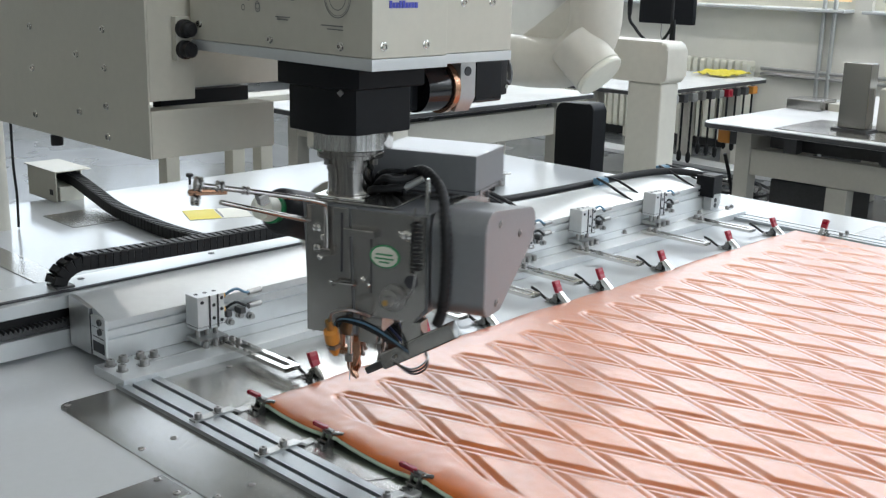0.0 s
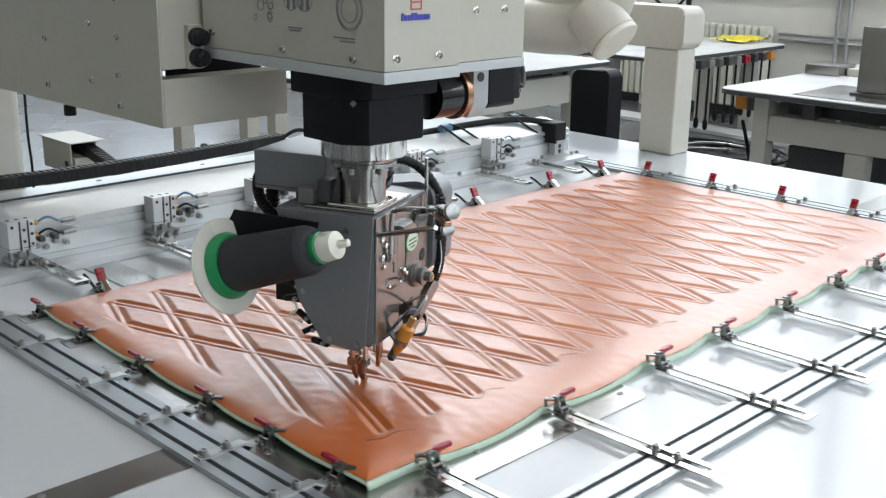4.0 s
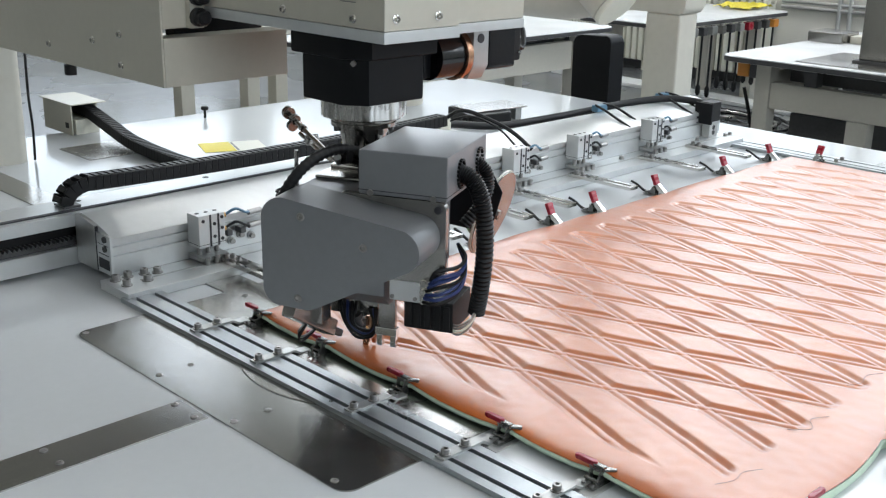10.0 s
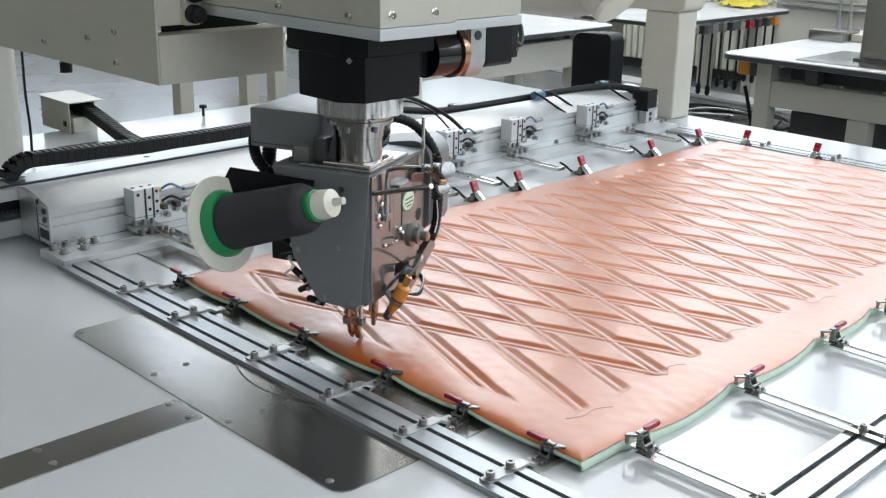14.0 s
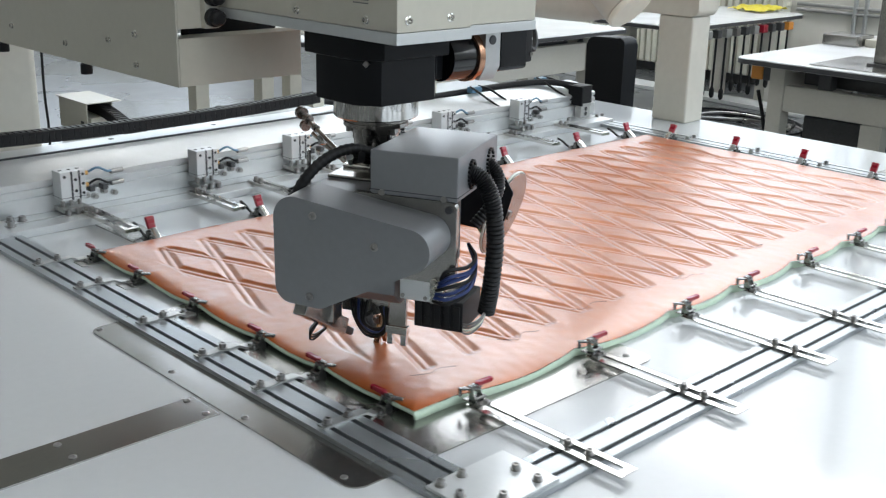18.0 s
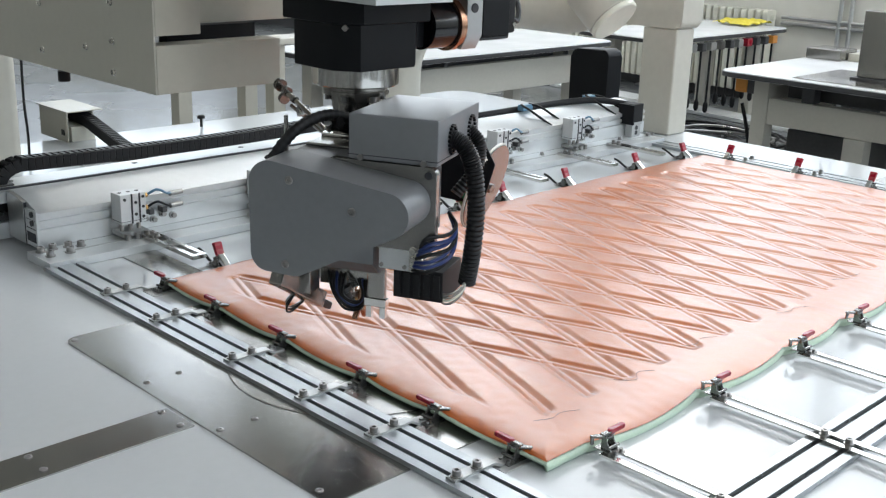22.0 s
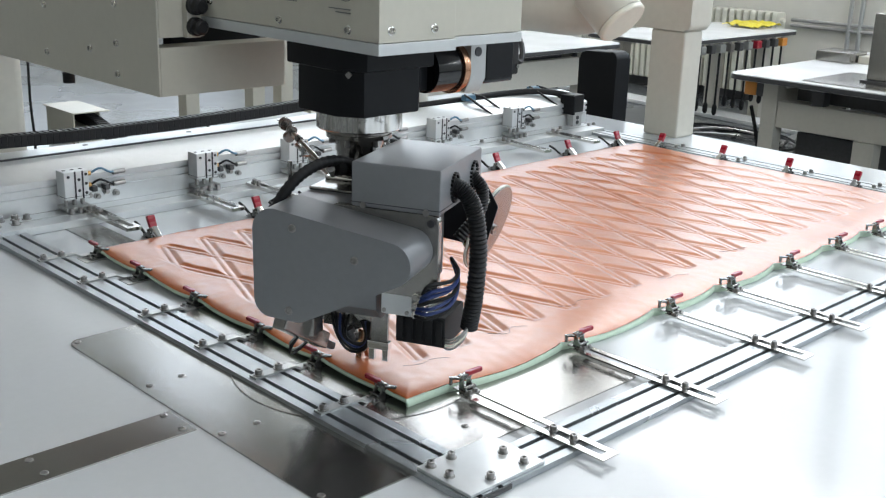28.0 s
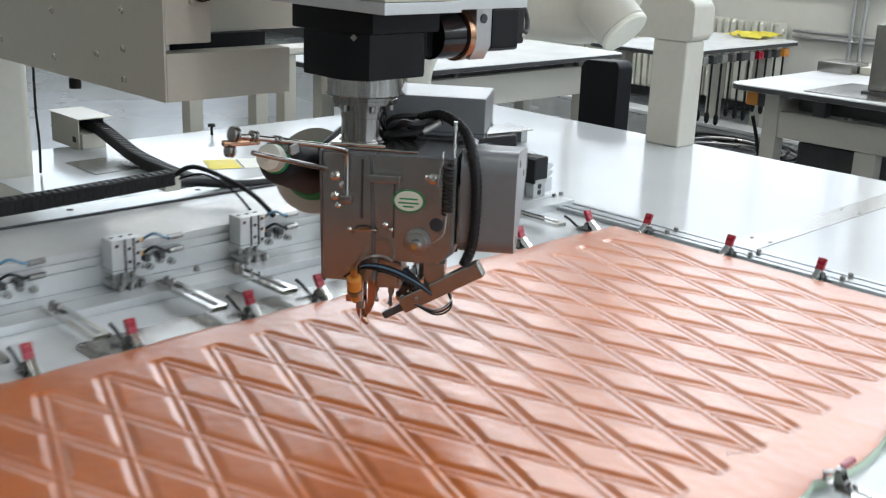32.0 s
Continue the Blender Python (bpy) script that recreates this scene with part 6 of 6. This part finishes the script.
    part("unit_plate", box(B(), -0.3, 0.3, -0.4, 0.35, 0.0005, 0.006, 0.001), M_STEEL, g)
    part("rear_block", box(B(), 0.7, 0.95, 0.56, 0.8, 0.0, 0.07, 0.006), M_GREYL, g)
    part("rear_block", box(B(), 0.8, 1.05, 0.36, 0.55, 0.0, 0.05, 0.006), M_BEIGE, g)
    # dark board leaning behind the machine table
    d = thing("black_board", "tall black cabinet panel with rounded corners", "cabinet", (3.2, 1.33, 0))
    part("panel", prism(B(), rounded([(-0.1, 0.03, 0.03), (0.04, 0.03, 0.03), (0.045, Z0 + 0.155, 0.035), (-0.1, Z0 + 0.165, 0.035)], 6), -0.05, 0.05, "x", 0.008), M_BLACK, d)
    # low steel frames behind the left of the table
    f = thing("steel_rack", "cream steel rack with long shelf rails", "rack", (0, 0, 0))
    # posts take the darker cream for the shade of the gantry on them
    for x in (1.73, 2.08, 2.24):
        part("post", box(B(), x - 0.035, x + 0.035, 2.42, 2.49, 0, 1.0, 0.006), M_BEIGE, f)
    part("rail", box(B(), 1.66, 3.2, 2.54, 2.56, 0.56, 0.575, 0.003), M_WHITE, f)
    part("foot_rail", box(B(), 1.5, 3.2, 2.491, 2.53, 0.36, 0.4, 0.005), M_DARKM, f)
    part("shelf", box(B(), 1.5, 3.2, 2.4, 2.56, 1.0005, 1.03, 0.004), M_BEIGE2, f)
    e = thing("foot_block", "black foot block with a loose steel plate on the table", "machine part", (2.02, 0.9, Z0), -8)
    part("block", prism(B(), rounded([(-0.09, -0.05, 0.02), (0.05, -0.06, 0.02), (0.06, 0.1, 0.02), (-0.05, 0.12, 0.02)], 5), 0.0, 0.045, "z", 0.006), M_RUBBER, e)
    part("steel_plate", box(B(), -0.07, 0.17, -0.04, 0.1, 0.046, 0.052, 0.002, 2), M_STEEL, e)
    part("plate_foot", box(B(), 0.13, 0.16, -0.02, 0.08, 0.0, 0.0455, 0.003), M_ALUD, e)
    part("lead", tube(B(), curve([(-0.08, 0.0, 0.03), (-0.14, -0.02, 0.014), (-0.25, 0.04, 0.012), (-0.4, 0.02, 0.012), (-0.55, -0.08, 0.012)], 20), 0.0085, 8), M_RUBBER, e)
    k = thing("levelling_knob", "small black levelling knob on the table edge", "knob", (1.29, 1.6, Z0))
    part("stem", rod(B(), (0, 0, 0), (0, 0, 0.03), 0.005, seg=10), M_RUBBER, k)
    part("cap", lathe(B(), [(0.014, 0.03), (0.014, 0.038), (0.01, 0.042)], 16), M_RUBBER, k)
    w = thing("pendant_cable", "black cable hanging down in a loop", "cable", (0, 0, 0))
    part("cable_loop", tube(B(), curve([(2.75, 0.72, ZC), (2.75, 0.74, 2.2), (2.75, 0.76, 1.55), (2.75, 0.72, 1.42), (2.75, 0.62, 1.37), (2.75, 0.55, 1.46), (2.75, 0.56, 1.6), (2.75, 0.6, ZC)], 70), 0.006, 8), M_RUBBER, w)
    # cables on the floor behind the pillar
    c = thing("cable_coil", "loose black cables lying on the grey floor", "cables", (6.45, 2.55, 0.0))
    for j in range(7):
        pts = [((0.36 + 0.06 * math.sin(j)) * math.cos(t) + 0.09 * (j % 3) - 0.1, (0.4 + 0.05 * (j % 2)) * math.sin(t) - 0.1 * (j % 4) + 0.15, 0.012 + 0.01 * j + 0.008 * math.sin(3 * t + j)) for t in [2 * math.pi * q / 36 for q in range(37)]]
        part("cable_loop", tube(B(), pts, 0.011, 7), M_RUBBER if j % 3 else M_BOLT, c)
    part("cable_lead", tube(B(), curve([(-0.4, 0.1, 0.012), (-0.7, -0.3, 0.012), (-0.8, -0.7, 0.012), (-0.95, -0.75, 0.3), (-1.0, -0.72, 0.5)], 30), 0.012, 7), M_RUBBER, c)
    v = thing("floor_duct", "low broad white cable duct on the floor", "cable duct", (7.45, 3.2, 0.0), -5)
    part("cover", box(B(), -0.13, 0.13, -1.3, 3.2, 0, 0.035, 0.008), M_TOP, v)


def far_table(name, label, x0, x1, y0, y1, z, dark=False, bare=False):
    t = thing(name, label, "table", group="work tables")
    m = M_BEIGE2
    part("tabletop", prism(B(), rounded([(x0 + 0.1, y0 + 0.1, 0.1), (x1 - 0.1, y0 + 0.1, 0.1), (x1 - 0.1, y1 - 0.1, 0.1), (x0 + 0.1, y1 - 0.1, 0.1)], 6), z - 0.035, z, "z", 0.004), M_TOP, t)
    part("edge_band", prism(B(), rounded([(x0 + 0.1, y0 + 0.1, 0.105), (x1 - 0.1, y0 + 0.1, 0.105), (x1 - 0.1, y1 - 0.1, 0.105), (x0 + 0.1, y1 - 0.1, 0.105)], 6), z - 0.033, z - 0.006, "z"), M_DARKM, t, "dark edge band")
    for x in (x0 + 0.25, x1 - 0.25):
        for y in (y0 + 0.2, y1 - 0.2):
            part("leg", box(B(), x - 0.05, x + 0.05, y - 0.05, y + 0.05, 0, z - 0.0355, 0.005), m, t)
    if bare:
        part("rear_beam", box(B(), x0 + 0.302, x1 - 0.302, y1 - 0.23, y1 - 0.17, z - 0.09, z - 0.0355, 0.005), m, t)
        return t
    for x in (x0 + 0.25, x1 - 0.25):
        part("side_beam", box(B(), x - 0.04, x + 0.04, y0 + 0.252, y1 - 0.252, z - (0.2 if dark else 0.32), z - (0.06 if dark else 0.16), 0.005), m, t)
    for y in (y0 + 0.2, y1 - 0.2):
        part("cross_beam", box(B(), x0 + 0.302, x1 - 0.302, y - 0.03, y + 0.03, z - 0.3, z - 0.1, 0.005), m, t)
    # dark box fills the gap under the top as its shade
    part("under_top_shade", box(B(), x0 + 0.35, x1 - 0.35, y0 + 0.3, y1 - 0.3, z - 0.16, z - 0.05, 0.005), M_DARKM, t, "dark box for the shade under the top")
    if dark:
        for x in (x0 + 0.7, x1 - 0.5):
            part("folding_strut", rod(B(), (x, y0 + 0.22, z - 0.3), (x + 0.25, y0 + 0.22, z - 0.05), 0.025, seg=8), M_DARKM, t)
    else:
        part("drive_box", box(B(), x0 + 0.4, x0 + 0.9, y1 - 0.74, y1 - 0.3, z - 0.62, z - 0.36, 0.01), M_DARKM, t, "dark drive box below the table")
        part("broad_leg", box(B(), x0 + 0.2, x0 + 0.2995, y1 - 0.89, y1 - 0.76, 0, z - 0.321, 0.006), m, t)
        for y in (y1 - 0.5, y1 - 1.1, y1 - 1.7):
            part("top_support", box(B(), x0 + 0.22, x0 + 0.3, y - 0.04, y + 0.04, z - 0.1595, z - 0.0355, 0.004), M_DARKM, t)
    return t


surroundings()


def radiators():
    r = thing("radiator", "cream column radiator under the window", "radiator", group="radiators")
    col = mesh_of(prism(B(), rounded([(-0.05, 0.12, 0.02), (0.05, 0.12, 0.02), (0.05, 0.82, 0.03), (-0.05, 0.82, 0.03)], 4), -0.027, 0.027, "y", 0.01), M_CREAMP)
    for k in range(14):
        c = new("column", col)
        c.parent = r
        c.matrix_local = pose(0, k * 0.074, 0)
    # dark sheet stands for the shade low behind the columns
    part("rear_shade", box(B(), 0.075, 0.08, -0.03, 0.99, 0.06, 0.3), M_DARKM, r, "dark sheet for the shade behind the columns")
    for z in (0.16, 0.78):
        part("header_pipe", rod(B(), (0, -0.06, z), (0, 1.02, z), 0.022, seg=12), M_CREAMP, r)
    for y in (0.05, 0.85):
        part("foot", box(B(), -0.03, 0.03, y - 0.02, y + 0.02, 0, 0.12), M_CREAMP, r)
    r.matrix_world = pose(X1 - 0.12, 3.34, 0)
    for y in (4.6, 0.6, -1.6, 6.0):
        copy_thing(r, pose(X1 - 0.12, y, 0))
    s = thing("wall_conduit", "grey conduit pipes along the wall", "pipe", (0, 0, 0))
    for z in (0.74, 0.79):
        part("pipe", rod(B(), (X1 - 0.05, -6, z), (X1 - 0.05, 3.25, z), 0.016, seg=10), M_ALUD, s)
    for y in (2.7, 2.6):
        part("riser", rod(B(), (X1 - 0.05, y, 0.0), (X1 - 0.05, y, 4.0), 0.02, seg=10), M_ALUD, s)
    for k, (c, w) in enumerate(((M_ALUD, 0.07), (M_DARKM, 0.06), (M_ALUD, 0.08), (M_BOLT, 0.06), (M_DARKM, 0.06), (M_ALUD, 0.07), (M_RED, 0.08), (M_DARKM, 0.06), (M_DARKM, 0.06), (M_ORANGE, 0.08))):
        b = thing("switch_box", "small switch box hung below the table top", "switch box", (6.5 + 0.135 * k, 2.915, 0.56), group="switch boxes")
        part("case", box(B(), -w / 2, w / 2, -0.03, 0.03, 0.075, 0.14, 0.008), c, b)
        part("lead", rod(B(), (0, 0, -0.27 - 0.03 * (k % 3)), (0, 0, 0.075), 0.009, seg=8), M_RUBBER, b)
        part("plug", lathe(B(), [(0.009, 0), (0.02, 0.02), (0.02, 0.07), (0.009, 0.09)], 10, pose(0, 0, -0.36 - 0.03 * (k % 3))), M_RUBBER, b)
        part("hanger", box(B(), -0.02, 0.02, -0.005, 0.005, 0.14, 0.155), M_BOLT, b)
    y = thing("switch_box", "yellow switch box hung below the corner of the work table", "switch box", (5.29, 1.74, 0.6), group="switch boxes")
    part("case", box(B(), -0.035, 0.035, -0.04, 0.04, 0.0, 0.1, 0.008), M_ORANGE, y)
    part("hanger", box(B(), -0.02, 0.02, -0.005, 0.005, 0.1, 0.115), M_BOLT, y)
    part("dark_cover", box(B(), -0.03, 0.03, -0.1, -0.0405, 0.0, 0.09, 0.006), M_DARKM, y)
    t = thing("wall_monitor", "dark monitor hanging by the window", "monitor", (7.6, 3.75, 1.18))
    part("screen", box(B(), -0.03, 0.03, -0.28, 0.28, 0.0, 0.32, 0.01), M_BLACK, t)
    part("stand", rod(B(), (0.02, 0, 0.3), (0.02, 0, ZC - 1.18), 0.025, seg=10), M_ALUD, t)
    part("cable", tube(B(), curve([(0, 0.05, 0.0), (-0.02, 0.03, -0.12), (0, -0.03, -0.16), (0.02, -0.06, 0.0)], 16), 0.006, 6), M_BOLT, t)


radiators()


# ---- what moves ----
LIFTS = [(0.0, HIGH), (0.5, HIGH), (0.8, LOW), (1.0, LOW), (10.5, LOW), (10.6, 0.01), (10.9, HIGH), (11.0, HIGH), (13.1, HIGH), (13.2, HIGH), (13.5, LOW), (13.6, LOW),
         (21.0, LOW), (21.1, 0.012), (21.4, HIGH), (21.5, HIGH), (23.3, HIGH), (23.4, HIGH), (23.7, LOW), (23.8, LOW), (28.5, LOW), (28.6, 0.01), (28.9, HIGH), (29.0, HIGH), (31.9, HIGH), (32.0, HIGH)]
TURNS = [(0.0, -68), (0.1, -48), (0.2, -8), (0.3, 13), (0.4, 22), (0.5, 23), (5.1, 23), (5.2, 18), (5.3, -18), (5.4, -62), (5.5, -106), (5.6, -140), (5.7, -153), (5.8, -154),
         (12.5, -154), (12.6, -152), (12.7, -138), (12.8, -106), (12.9, -68), (13.0, -20), (13.1, 13), (13.2, 23), (16.5, 23), (16.6, -5), (16.7, -50), (16.8, -76), (16.9, -102), (17.0, -130), (17.1, -147), (17.2, -154), (17.3, -154),
         (22.7, -154), (22.8, -152), (22.9, -138), (23.0, -99), (23.1, -58), (23.2, -17), (23.3, 12), (23.4, 22), (23.5, 23), (25.3, 23), (25.4, 20), (25.5, -6), (25.6, -48), (25.7, -90), (25.8, -125), (25.9, -148), (26.0, -154), (26.1, -154),
         (30.5, -154), (30.6, -152), (30.7, -147), (30.8, -141), (30.9, -134), (31.0, -127), (31.1, -120), (31.2, -113), (31.3, -106), (31.4, -99), (31.5, -91), (31.6, -83), (31.7, -75), (31.8, -67), (31.9, -59), (32.0, -52)]


def between(rows, t):
    for (a, za), (b, zb) in zip(rows, rows[1:]):
        if a <= t <= b:
            return za + (zb - za) * (t - a) / (b - a)
    return rows[-1][1]


def motions():
    slide = [(t, pose(x, y, 0)) for t, x, y in SLIDE]
    walk(FRAME, slide)
    walk(PANEL, slide)
    walk(CHAIN, slide)
    walk(RAIL, [(t, pose(0, y, 0)) for t, x, y in SLIDE])
    for ob, m in FOLDING:
        y0 = m.translation.y
        f = (y0 - 0.54) / (FOLD - 0.54)
        walk(ob, [(t, Matrix.Translation((0, min(0.54 + y, FOLD - 0.01) * (1 - f) + FOLD * f - y0, 0)) @ m) for t, x, y in SLIDE])
    walk(CARRIAGE, [(t, pose(AX, AY, Z0 + z)) for t, z in LIFTS])
    times = sorted({t for t, _ in TURNS} | {t for t, _ in LIFTS})
    walk(HEADT, [(t, pose(AX, AY, Z0 + between(LIFTS, t), 0, 0, between(TURNS, t))) for t in times])


motions()
